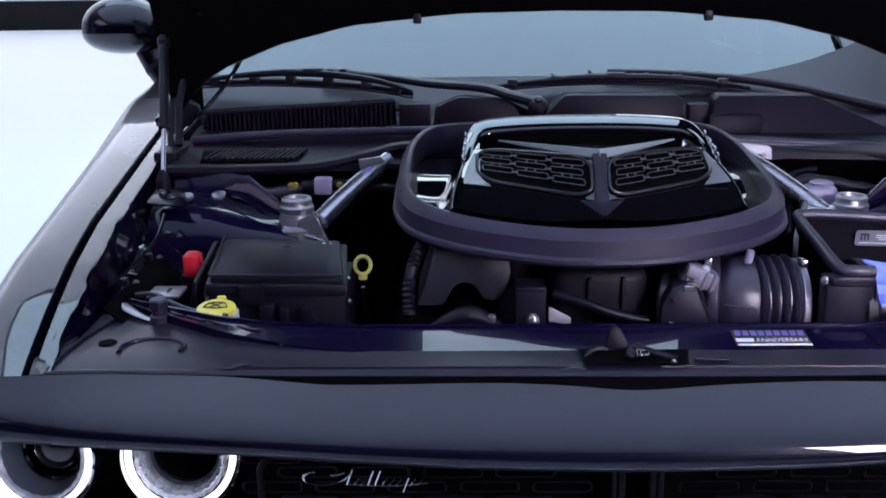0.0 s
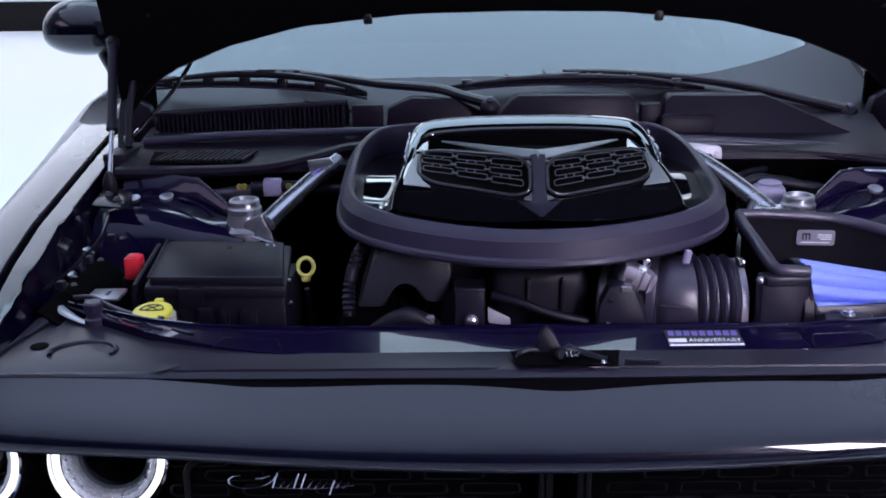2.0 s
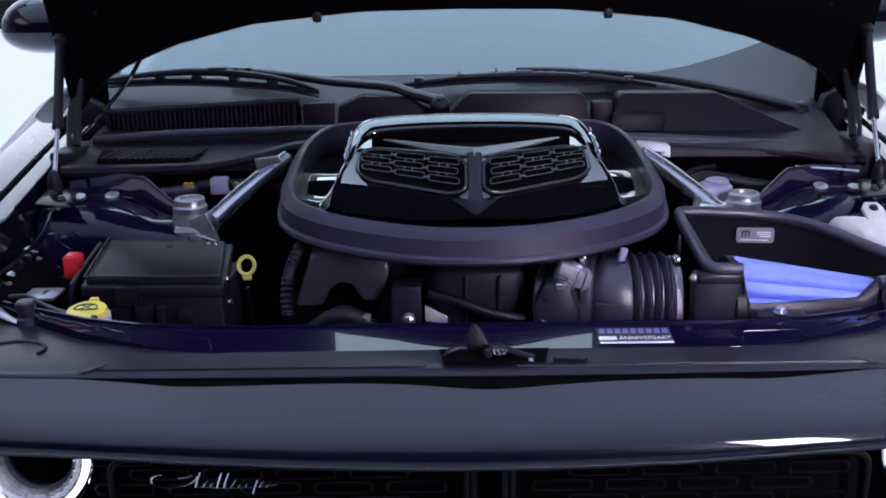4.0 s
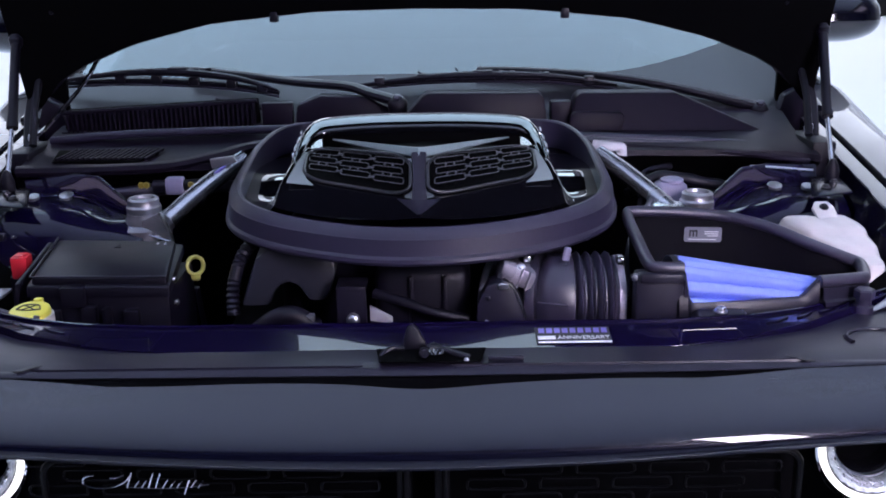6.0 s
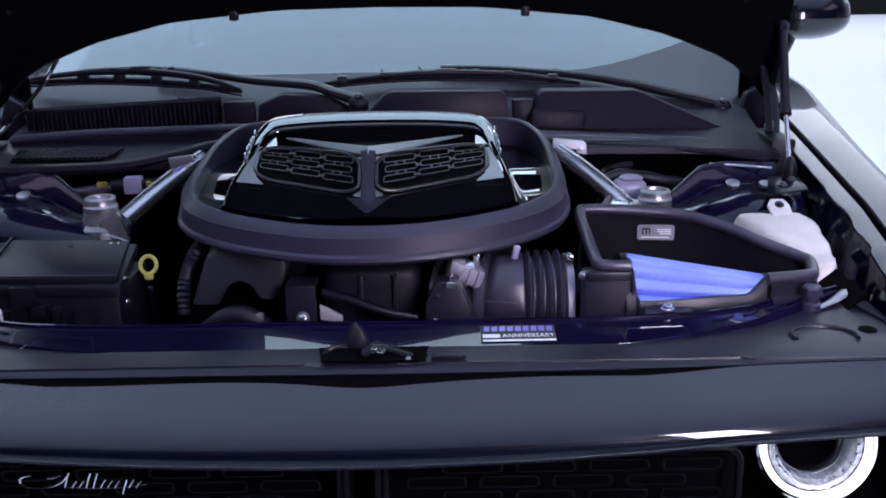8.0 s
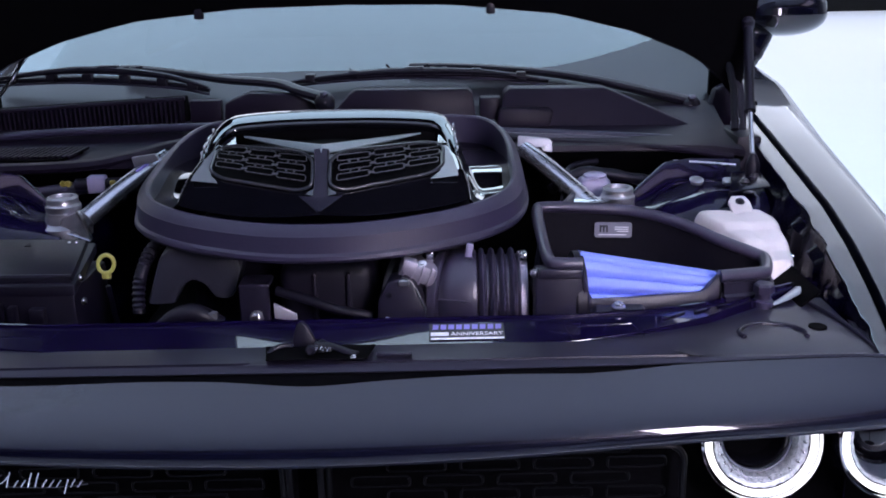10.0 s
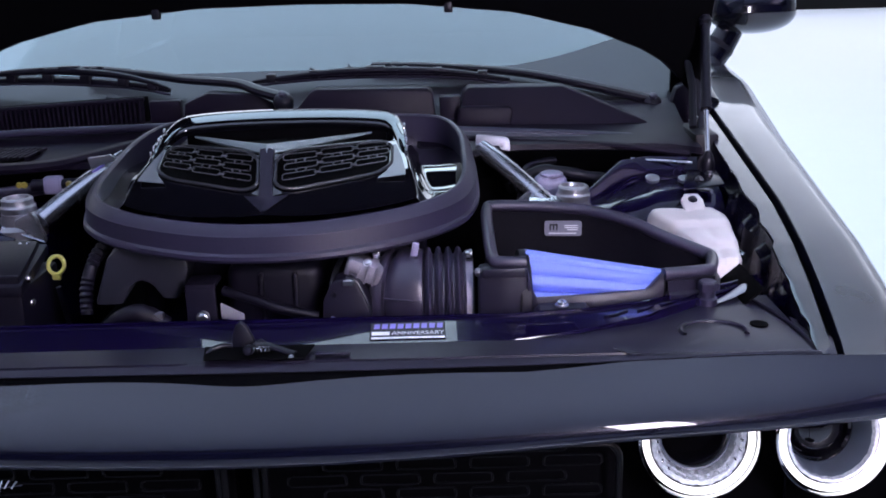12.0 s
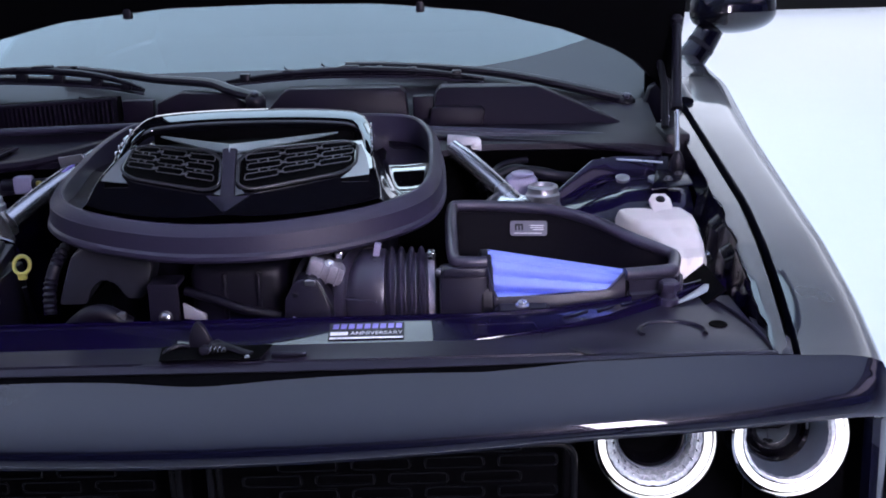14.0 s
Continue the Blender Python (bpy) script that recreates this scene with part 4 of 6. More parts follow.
emb = part("emblem", sweep(smooth_path([stroke_pt(*p) for p in ((0.013, 0.016), (0.004, 0.014), (0.0, 0.008), (0.006, 0.002), (0.02, 0.0), (0.034, 0.002), (0.046, 0.008), (0.054, 0.016))], 6), 0.0014, 8), CHROME, grille, "chrome swoosh with short slanted strokes")
part("stroke", sweep(smooth_path([stroke_pt(0.030, 0.012), stroke_pt(0.038, 0.0125), stroke_pt(0.046, 0.0155)], 4), 0.001, 6), CHROME, emb)
for k, (h, lo) in enumerate(((0.019, 0), (0.009, 0), (0.009, 0), (0.018, 0), (0.018, 0), (0.010, 0), (0.009, 0), (0.009, 0), (0.010, -0.008), (0.010, 0), (0.009, 0))):
    a = 0.048 + k * 0.0078
    part("stroke", sweep(smooth_path([stroke_pt(a, lo), stroke_pt(a + 0.003, lo + (h - lo) * 0.5), stroke_pt(a + 0.0065, h)], 3), 0.0008, 6), CHROME, emb)
part("stroke", sweep(smooth_path([stroke_pt(0.048, 0.0008), stroke_pt(0.08, -0.0006), stroke_pt(0.11, 0.0004), stroke_pt(0.138, 0.004)], 5), 0.0008, 6), CHROME, emb)


def headlight(x, outer):
    c = Vector((x, -0.092, 0.727))
    ax = (0.10 if x > 0 else -0.10, -1, 0.2) if outer else (0, -1, 0.2)
    lamp = part("headlight", turned([(0.071, -0.03), (0.0715, 0.0), (0.070, 0.003), (0.069, 0.0), (0.068, -0.03)], c, ax, 48, ring=True), GLOSS, car, "round headlight with a glowing white ring")
    part("halo_ring", turned([(0.0645, -0.006), (0.065, 0.001), (0.0635, 0.004), (0.0595, 0.004), (0.0575, 0.001), (0.058, -0.008)], c, ax, 64, ring=True), HALO, lamp, "glowing white light ring")
    part("trim_ring", turned([(0.0695, -0.004), (0.0705, 0.003), (0.0685, 0.005), (0.0675, -0.002)], c, ax, 48, ring=True), CHROME, lamp, "thin chrome ring")
    part("groove", turned([(0.058, -0.010), (0.0572, -0.002), (0.0560, -0.002), (0.0556, -0.010)], c, ax, 48, ring=True), GLOSS, lamp)
    if outer:
        part("reflector", turned([(0.0515, -0.004), (0.050, -0.006), (0.0475, -0.014), (0.0435, -0.030), (0.0425, -0.036), (0.042, -0.07), (0.001, -0.07)], c, ax, 48, hollow=True), BOWL, lamp, "smooth grey bowl")
        part("crystal_band", turned([(0.0557, -0.004), (0.0552, -0.0005), (0.0515, -0.0015), (0.0495, -0.006)], c, ax, 144, ring=True, wave=lambda a: 0.008 * math.cos(a * 24) + 0.005 * math.cos(a * 7)), CRYSTAL, lamp)
        pr = part("projector", turned([(0.0395, -0.060), (0.0407, -0.036), (0.0397, -0.0345), (0.037, -0.037), (0.0355, -0.048)], c, ax, 40), GLOSS, lamp, "black projector barrel")
        part("bright_rim", turned([(0.0407, -0.0365), (0.0413, -0.0345), (0.0399, -0.0330), (0.0393, -0.0350)], c, ax, 40, ring=True), CHROME, pr, "thin bright rim")
        part("lens", turned([(0.0345, -0.046), (0.031, -0.039), (0.024, -0.034), (0.013, -0.031), (0.001, -0.030)], c, ax, 36), GLOSS, pr, "domed dark lens")
    else:
        part("crystal_band", turned([(0.0556, -0.004), (0.0545, -0.0005), (0.051, -0.003), (0.049, -0.002), (0.046, -0.010), (0.0445, -0.008), (0.0425, -0.018), (0.0425, -0.024), (0.055, -0.026)], c, ax, 180, ring=True, wave=lambda a: 0.012 * math.cos(a * 30) + 0.008 * math.cos(a * 13)), CRYSTAL, lamp, "clear faceted LED band")
        part("inner_ring", turned([(0.0425, -0.022), (0.0415, -0.0185), (0.0395, -0.019), (0.039, -0.026)], c, ax, 48, ring=True), BOWL, lamp, "dark grey inner ring")
        part("bowl", turned([(0.039, -0.024), (0.036, -0.028), (0.034, -0.034), (0.031, -0.060), (0.001, -0.064)], c, ax, 40, hollow=True), GLOSS, lamp, "black centre bowl")
        for k in range(24):
            a = 2 * math.pi * k / 24
            part("led", box(c.x + 0.0488 * math.cos(a) - 0.0016, c.x + 0.0488 * math.cos(a) + 0.0016, c.y - 0.0045, c.y + 0.001, c.z + 0.0488 * math.sin(a) - 0.0016, c.z + 0.0488 * math.sin(a) + 0.0016, 0.0006, 1), CHROME, lamp)


for x, outer in ((0.531, False), (0.686, True), (-0.515, False), (-0.681, True)):
    headlight(x, outer)

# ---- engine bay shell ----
# Bay shell in near-black: the shade deep in the bay is its colour.
part("bay_floor", box(-0.66, 0.66, 0.07, 0.66, 0.36, 0.38, 0), SHADE_BLACK, car)
part("firewall", box(-0.70, 0.70, 0.645, 0.66, 0.36, 0.90, 0), SHADE_BLACK, car)
part("bay_front", box(-0.66, 0.66, 0.07, 0.082, 0.36, 0.80, 0), SHADE_BLACK, car)
for s in (1, -1):
    # painted strut tower: raised shoulder falling into the bay
    rows = []
    for y, zt, xi, zi in ((0.30, 0.782, 0.56, 0.75), (0.38, 0.790, 0.53, 0.765), (0.410, 0.797, 0.505, 0.775), (0.420, 0.826, 0.50, 0.80), (0.430, 0.850, 0.495, 0.825), (0.442, 0.868, 0.49, 0.842), (0.458, 0.879, 0.485, 0.852), (0.475, 0.884, 0.480, 0.856), (0.50, 0.886, 0.47, 0.86), (0.55, 0.888, 0.47, 0.862), (0.62, 0.886, 0.47, 0.86)):
        sx, sz = seam(y)
        rows.append(mirrored([(sx - 0.05, y, zt), (0.66, y, zt + 0.004), (0.60, y, zt), (0.575, y, zt - 0.008), ((xi + 0.57) / 2, y, (zi + zt) / 2 - 0.006), (xi, y, zi), (xi - 0.03, y, zi - 0.008), (xi - 0.05, y, zi - 0.08), (xi - 0.05, y, 0.5)], s))
    dense = []
    for i in range(len(rows) - 1):
        for q in range(3):
            dense.append([Vector(p).lerp(Vector(r), q / 3) for p, r in zip(rows[i], rows[i + 1])])
    dense.append([Vector(p) for p in rows[-1]])
    rows = []
    for row in dense:
        fine_row = []
        for p, r in zip(row, row[1:]):
            for q in range(3):
                v = p.lerp(r, q / 3)
                fine_row.append(v + Vector((0, 0, -0.004 + 0.0035 * noise.noise(v * 22 + Vector((3 * s, 1, 0))))))
        fine_row.append(row[-1])
        rows.append(fine_row)
    tower = part("strut_tower", loft(rows, thick=0.003), BAY_PAINT, car, "glossy blue painted strut tower")
    # ridge along the top
    corners = [Vector(p) for p in mirrored([(0.490, 0.505, 0.872), (0.512, 0.522, 0.886), (0.556, 0.552, 0.914), (0.60, 0.566, 0.917), (0.69, 0.573, 0.913)], s)]
    ridge = [p.lerp(q, k / 6) for p, q in zip(corners, corners[1:]) for k in range(6)] + [corners[-1]]
    part("ridge", sweep(smooth_path(mirrored([(0.515, 0.470, 0.868), (0.548, 0.498, 0.884), (0.580, 0.512, 0.890), (0.625, 0.515, 0.890), (0.66, 0.508, 0.892)], s), 6), 0.0028, 8), BAY_PAINT, tower)
    part("ridge", sweep(ridge, 0.0045, 10, flat=0.6), BAY_PAINT, tower)
    rows = []
    for k in range(9):
        a = k / 8
        p = ridge[int(a * (len(ridge) - 1))]
        rows.append([p + Vector((0, -0.003, 0.003)), p + Vector((0, -0.007, -0.003)), p + Vector((0, -0.012, -0.016)), p + Vector((0, -0.017, -0.026)), p + Vector((0, -0.019, -0.036))])
    part("shoulder", loft(rows, thick=0.002), BAY_PAINT, tower, angle=18)
    for x, y, z, r in ((0.602, 0.515, 0.893, 0.012), (0.651, 0.497, 0.895, 0.010)):
        part("access_plug", turned([(r, -0.004), (r, 0.0008), (r * 0.9, 0.0016), (r * 0.2, 0.0014)], (s * x, y, z), (0, -0.32, 0.95), 20), CAST, tower, "dull metal plug")
    mount = part("hinge_plate", prism(mirrored([(0.63, 0.42, 0.892), (0.70, 0.43, 0.897), (0.705, 0.50, 0.905), (0.655, 0.50, 0.905)], s), (0, 0, 0.004), 0.002), INNER, tower, "strut anchor plate in shaded bay paint")
    bolt("bolt", (s * 0.665, 0.455, 0.902), mount, 0.005, material=BLACK_CHROME)
    bolt("bolt", (s * 0.688, 0.48, 0.905), mount, 0.005, material=BLACK_CHROME)
    # Near-black instead of bay paint: the apron's shade is in its colour.
    part("apron", loft([mirrored([(0.66, y, 0.84), (0.63, y, 0.815), (0.605, y, 0.77), (0.60, y, 0.5)], s) for y in np.linspace(0.10, 0.34, 7)], thick=0.003), SHADE_BLACK, tower)
    if s > 0:
        continue
    part("brake_line", sweep(smooth_path([(s * 0.665, 0.14, 0.855), (s * 0.655, 0.22, 0.862), (s * 0.652, 0.32, 0.872), (s * 0.662, 0.40, 0.888)], 6), 0.0028, 8), INNER, tower)
    part("body_seam", sweep(smooth_path([(s * 0.668, 0.405, 0.800), (s * 0.63, 0.402, 0.797), (s * 0.60, 0.408, 0.793), (s * 0.575, 0.400, 0.790)], 6), 0.0022, 8), BAY_PAINT, tower)
    for px, py, pz in ((0.655, 0.17, 0.850), (0.648, 0.26, 0.858), (0.640, 0.34, 0.868)):
        part("line_clip", box(s * px - 0.006, s * px + 0.006, py - 0.005, py + 0.005, pz - 0.004, pz + 0.008, 0.0015, 1), MATTE, tower)
        bolt("bolt", (s * (px - 0.014), py + 0.01, pz - 0.002), tower, 0.003, material=BLACK_CHROME)

# ---- shaker scoop ----
shaker = thing("shaker_scoop", (0, 0.4, 0.86), "gloss black shaker hood scoop with a thick foam rubber collar", "hood scoop")
HALF = [(0, 0.146), (0.085, 0.156), (0.185, 0.196), (0.248, 0.25), (0.273, 0.32), (0.277, 0.42), (0.274, 0.53), (0.252, 0.613), (0.205, 0.645), (0.10, 0.652)]
ring = [(x, y) for x, y in HALF] + [(0, 0.653)] + [(-x, y) for x, y in HALF[:0:-1]]
ring = [(p.x, p.y) for p in smooth_path([(x, y, 0) for x, y in ring], 6, closed=True)]


def ring_z(y):
    return 0.930 + 0.12 * (y - 0.14)


rows = []
CX, CY = 0.0, 0.40
for x, y in ring:
    d = Vector((x - CX, (y - CY) * 0.9, 0)).normalized()
    z = ring_z(y)
    prof = [(-0.006, -0.022), (-0.006, -0.003), (-0.0035, 0.0), (0.0005, 0.0), (0.0108, -0.0090), (0.0120, -0.0118), (0.0138, -0.0138), (0.0162, -0.036), (0.0196, -0.0395), (0.0206, -0.0445), (0.017, -0.0490), (0.0, -0.050)]
    rows.append([(x + d.x * a, y + d.y * a, z + h) for a, h in prof])
part("collar", loft(rows, wrap_u=True, wrap_v=True), RUBBER, shaker, "thick matte foam rubber collar", angle=32)


def smax(a, b, k=0.012):
    h = max(k - abs(a - b), 0) / k
    return max(a, b) + h * h * k / 4


def smin(a, b, k=0.012):
    return -smax(-a, -b, k)


def scoop_z(x, y):
    """Height of the glossy shell inside the collar: flat skirt, upright prow, deck, falling flanks."""
    a = abs(x)
    base = 0.930 - 0.04 * (y - 0.14)
    q = min(1.0, max(0.0, (y - 0.325 - 9.0 * (a - 0.222) ** 2) / 0.120))
    base += 0.0235 * q * q * (3 - 2 * q)
    foot, foot_top, top = face_lines(a)
    body = interp(y, [foot - 0.03, foot, foot_top, top, top + 0.010, 0.40, 0.52, 0.62], [0.924, 0.932, face_low(a), face_top(a), face_top(a) - 0.006, 0.980, 0.985, 0.95])
    w = interp(y, [0.22, 0.25, 0.30, 0.40, 0.55], [0.172, 0.176, 0.176, 0.168, 0.160])
    body = smin(body, 1.026 - (a - w) * 2.5, 0.012)
    return smax(base, body, 0.03)


def face_lines(a):
    """Foot, lower edge and upper edge of the raked intake face at a distance from the middle."""
    return 0.135 + 0.27 * a, 0.187 + 0.42 * a, 0.226 + 0.76 * a


def face_top(a):
    return 1.010 - 0.06 * a


def face_low(a):
    return 0.959 + 0.08 * a


def intake_face(x, v, lift=0.0):
    """A point of the intake face; v runs from its lower edge, 0, to its upper edge, 1."""
    a = abs(x)
    _, y0, y1 = face_lines(a)
    n = Vector((0.35 * math.copysign(1, x), -0.6, 0.6)).normalized()
    return Vector((x, y0 + (y1 - y0) * v, face_low(a) + (face_top(a) - face_low(a)) * v)) + n * lift


rows = []
NR = 150
fine = [(p.x, p.y) for p in smooth_path([(x, y, 0) for x, y in ring[::3]], 7, closed=True)]
for i in range(NR + 1):
    r = 1 - i / NR * 0.995
    row = []
    for x, y in fine:
        px, py = CX + (x * 0.985 - CX) * r, CY + (y - CY) * r * 0.985
        row.append((px, py, scoop_z(px, py)))
    rows.append(row)
part("shell", loft(rows, wrap_u=True), GLOSS, shaker, "gloss black moulded shell", angle=65)
# rolled lip over the mouth, running down both flanks
lip_outer = [(0.191, 0.290), (0.190, 0.335), (0.186, 0.375), (0.178, 0.408), (0.166, 0.428), (0.142, 0.437), (0.08, 0.441)]
lip_inner = [(0.186, 0.288), (0.176, 0.333), (0.170, 0.368), (0.162, 0.389), (0.150, 0.398), (0.130, 0.401), (0.08, 0.404)]


def lip_rail(half, mid):
    pts = [(-x, y, 0) for x, y in half] + [(0, mid, 0)] + [(x, y, 0) for x, y in half[::-1]]
    return smooth_path(pts, 6)


rows = []
for a, b in zip(lip_rail(lip_outer, 0.442), lip_rail(lip_inner, 0.405)):
    row = []
    for u, drop in ((0.0, 0.020), (-0.03, 0.006), (0.0, 0.0022), (0.05, 0.0004), (0.2, 0.0), (0.4, -0.0004), (0.6, -0.0004), (0.8, 0.0), (0.93, 0.0006), (1.0, 0.0028), (1.0, 0.007), (0.9, 0.014)):
        p = a.lerp(b, u)
        row.append((p.x, p.y, 1.0232 + 0.40 * (p.y - 0.405) - 0.16 * max(0.0, abs(p.x) - 0.02) ** 2 + (0.003 if p.y < 0.36 else 0.003 * max(0.0, 0.40 - p.y) / 0.04) - drop))
    rows.append(row)
part("mouth_lip", loft(rows, wrap_u=True, caps=True), GLOSS, shaker, "glossy rolled lip over the dark mouth", angle=60)
rows = [[(x, y, 1.030 + 0.004 * math.cos(x / 0.16 * 1.2) - 0.24 * (y - 0.436)) for x in np.linspace(-0.160, 0.160, 17)] for y in np.linspace(0.436, 0.60, 9)]
part("top_skin", loft(rows, thick=0.006), GLOSS, shaker)
# Mouth back and floor in near-black, standing in for the shade inside.
part("mouth_back", box(-0.155, 0.155, 0.408, 0.418, 0.95, 1.018, 0.002), SHADE_BLACK, shaker)
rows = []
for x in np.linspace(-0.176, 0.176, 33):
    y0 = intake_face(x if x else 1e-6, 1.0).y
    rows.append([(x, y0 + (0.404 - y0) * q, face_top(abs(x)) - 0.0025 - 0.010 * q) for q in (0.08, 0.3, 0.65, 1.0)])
part("mouth_floor", loft(rows, thick=0.001), SHADE_BLACK, shaker, "near-black sheet for the mouth's shade behind the chevron")
# folded chevron along the upper edge of the prow
rows = []
for k in range(25):
    u = -1 + k / 12
    w = 1 - abs(u)
    x = u * 0.134
    p = intake_face(x if x else 1e-6, 1.0)
    t = 0.0100 * w ** 0.8 + 0.0008
    p.y += 0.045 * (1 - w) ** 1.3
    p.z += 0.004 * (1 - w)
    g = 0.2 + 0.8 * w
    p.z += 0.002 * (1 - w)
    rows.append([(x, p.y + 0.012 * w + 0.004, p.z - 0.004 * g), (x, p.y + 0.006 * w + 0.003, p.z + t), (x, p.y + 0.002 * g, p.z + t + 0.0005), (x, p.y - 0.002 * g, p.z + t * 0.55), (x, p.y - 0.003 * g - 0.002 * w, p.z + 0.0005), (x, p.y, p.z - 0.004 * g)])
part("chevron", loft(rows, thick=0.001), ACCENT, shaker, "grey folded chevron", angle=25)
# spine between the intakes, ending in an arrow foot
rows = []
for v in (1.05, 0.85, 0.6, 0.35, 0.1, -0.05):
    c = 0.0085 + 0.004 * abs(v - 0.5)
    p = intake_face(1e-6, v)
    rows.append([(-c, p.y + 0.002, p.z + 0.0005), (-c * 0.9, p.y - 0.001, p.z + 0.003), (0, p.y - 0.002, p.z + 0.0045), (c * 0.9, p.y - 0.001, p.z + 0.003), (c, p.y + 0.002, p.z + 0.0005)])
for c, y in ((0.030, 0.180), (0.016, 0.168), (0.002, 0.155)):
    rows.append([(u * c, y + abs(u) * c * 0.42, scoop_z(u * c, y + abs(u) * c * 0.42) + 0.003 - 0.002 * abs(u)) for u in (-1, -0.6, 0, 0.6, 1)])
part("keel", loft(rows, thick=0.001), SATIN, shaker, "dark satin spine with an arrow-shaped foot", angle=30)
for s in (1, -1):
    # corner facet below each intake's outer end
    inner, outer = ((0.164, 0.80), (0.167, 0.40), (0.161, 0.05), (0.148, -0.12)), ((0.171, 0.82), (0.180, 0.42), (0.186, 0.0), (0.187, -0.18))
    rows = [[intake_face(s * (p[0] + (q[0] - p[0]) * u), p[1] + (q[1] - p[1]) * u, 0.003) for u in (0, 0.33, 0.67, 1)] for p, q in zip(inner, outer)]
    part("flank_blade", loft(rows, thick=0.0012), FACET, shaker, "grey corner facet beside the intake")
    # Sheet over the intake face, its colour the shade of the opening.
    rows = []
    for v in (0.04, 0.07, 0.12, 0.25, 0.5, 0.75, 0.88, 0.93, 0.96):
        inset = 0.03 * max(0.0, (abs(v - 0.5) - 0.26) / 0.2) ** 2
        rows.append([intake_face(s * x, v, 0.0014) for x in np.linspace(0.0135 + inset * 0.4, 0.1635 - inset, 12)])
    g = part("intake_grille", loft(rows, thick=0.0006), SHADE_BLACK, shaker, "near-black sheet for the shade of the intake opening")
    part("opening_rim", sweep([intake_face(s * (0.0885 + a), 0.5 + b, 0.0030) for a, b in ((p, q / 0.116 * 0.97) for p, q in rounded(0.156, 0.116, 0.034, 7))], 0.0024, 8, closed=True), GRAPHITE, g)
    for row in range(3):
        for k in range(3):
            a = 0.041 + k * 0.048 + (0.002 if row == 1 else 0.0)
            b = 0.80 - row * 0.235 + k * 0.03
            cell = [intake_face(s * (a + p), b + q, 0.0048) for p, q in ((p, q * 11) for p, q in rounded(0.043, 0.0135, 0.004, 4))]
            part("slot", sweep(cell, 0.00062, 6, closed=True), BLACK_CHROME, g)
            if k < 2:
                c = intake_face(s * (a + 0.024), b, 0.0048)
                part("link", box(c.x - 0.0045, c.x + 0.0045, c.y - 0.0015, c.y + 0.0015, c.z - 0.0012, c.z + 0.0012, 0.0004, 1), BLACK_CHROME, g)
            if row < 2:
                for d in (-0.006, 0.006):
                    c = intake_face(s * (a + d), b - 0.115, 0.0048)
                    part("stud", box(c.x - 0.0014, c.x + 0.0014, c.y - 0.001, c.y + 0.001, c.z - 0.0014, c.z + 0.0014, 0.0004, 1), BLACK_CHROME, g)
    # raised script badge on the flank, as plain blocks
    for k, (v, h) in enumerate(((0.0, 0.010), (0.22, 0.006), (0.36, 0.010), (0.52, 0.007), (0.68, 0.012), (0.88, 0.008))):
        p = Vector((0.184, 0.392, 1.014)).lerp(Vector((0.1895, 0.318, 0.990)), v)
        part("badge_block", box(s * p.x - 0.0016, s * p.x + 0.0016, p.y - 0.005, p.y + 0.005, p.z - h / 2, p.z + h / 2, 0.001, 1), CHROME, shaker, "bright raised badge block")
shaker.location.x += 0.005
part("plenum", box(-0.21, 0.21, 0.26, 0.62, 0.70, 0.90, 0.03, 3), MATTE, shaker, "black plastic base")

# ---- engine ----
COVER = mat("grey_engine_plastic", (0.022, 0.023, 0.034), 0.36, 0, 0, 260, 0.25, 0.2, 9, 0.2)
engine = thing("engine", (0, 0.36, 0.4), "dark engine with black plastic covers", "engine")
# Block coloured as the shade low in the bay.
part("block", box(-0.30, 0.30, 0.20, 0.62, 0.40, 0.74, 0.03, 3), SHADE_BLACK, engine)
pts = [(-0.252, 0.205, 0.80), (-0.240, 0.205, 0.835), (-0.228, 0.208, 0.87), (-0.20, 0.215, 0.892), (-0.125, 0.215, 0.892), (-0.115, 0.208, 0.85), (-0.125, 0.205, 0.815), (-0.135, 0.205, 0.806), (-0.155, 0.205, 0.808), (-0.168, 0.205, 0.83), (-0.185, 0.205, 0.836), (-0.20, 0.205, 0.826), (-0.212, 0.205, 0.80)]
part("front_cover", prism(pts, (0, 0.10, 0.012), 0.006), COVER, engine, "dark grey rounded plastic cover")
part("corrugated_pipe", sweep(smooth_path([(-0.262, 0.20, 0.79), (-0.262, 0.215, 0.83), (-0.252, 0.24, 0.865), (-0.235, 0.29, 0.885)], 12), lambda t: 0.009 + 0.0015 * math.sin(t * 120), 12), MATTE, engine)
part("bracket", box(-0.112, -0.070, 0.165, 0.172, 0.78, 0.838, 0.003), SATIN, engine, "folded black bracket")
part("bracket_top", box(-0.112, -0.070, 0.165, 0.21, 0.834, 0.842, 0.003), SATIN, engine)
bolt("bolt", (-0.089, 0.163, 0.795), engine, 0.0065, (0, -1, 0.2))
part("metal_tab", prism([(-0.066, 0.17, 0.79), (-0.066, 0.17, 0.812), (-0.035, 0.17, 0.795), (-0.035, 0.17, 0.785)], (0, 0.006, 0), 0.001), PALE_METAL, engine, "bare metal tab")
part("manifold", box(-0.06, 0.075, 0.185, 0.30, 0.74, 0.862, 0.02, 3), MATTE, engine, "black intake manifold")
part("manifold_rib", box(-0.012, -0.006, 0.178, 0.19, 0.75, 0.85, 0.002), MATTE, engine)
part("manifold_rib", box(0.035, 0.041, 0.178, 0.19, 0.75, 0.85, 0.002), MATTE, engine)
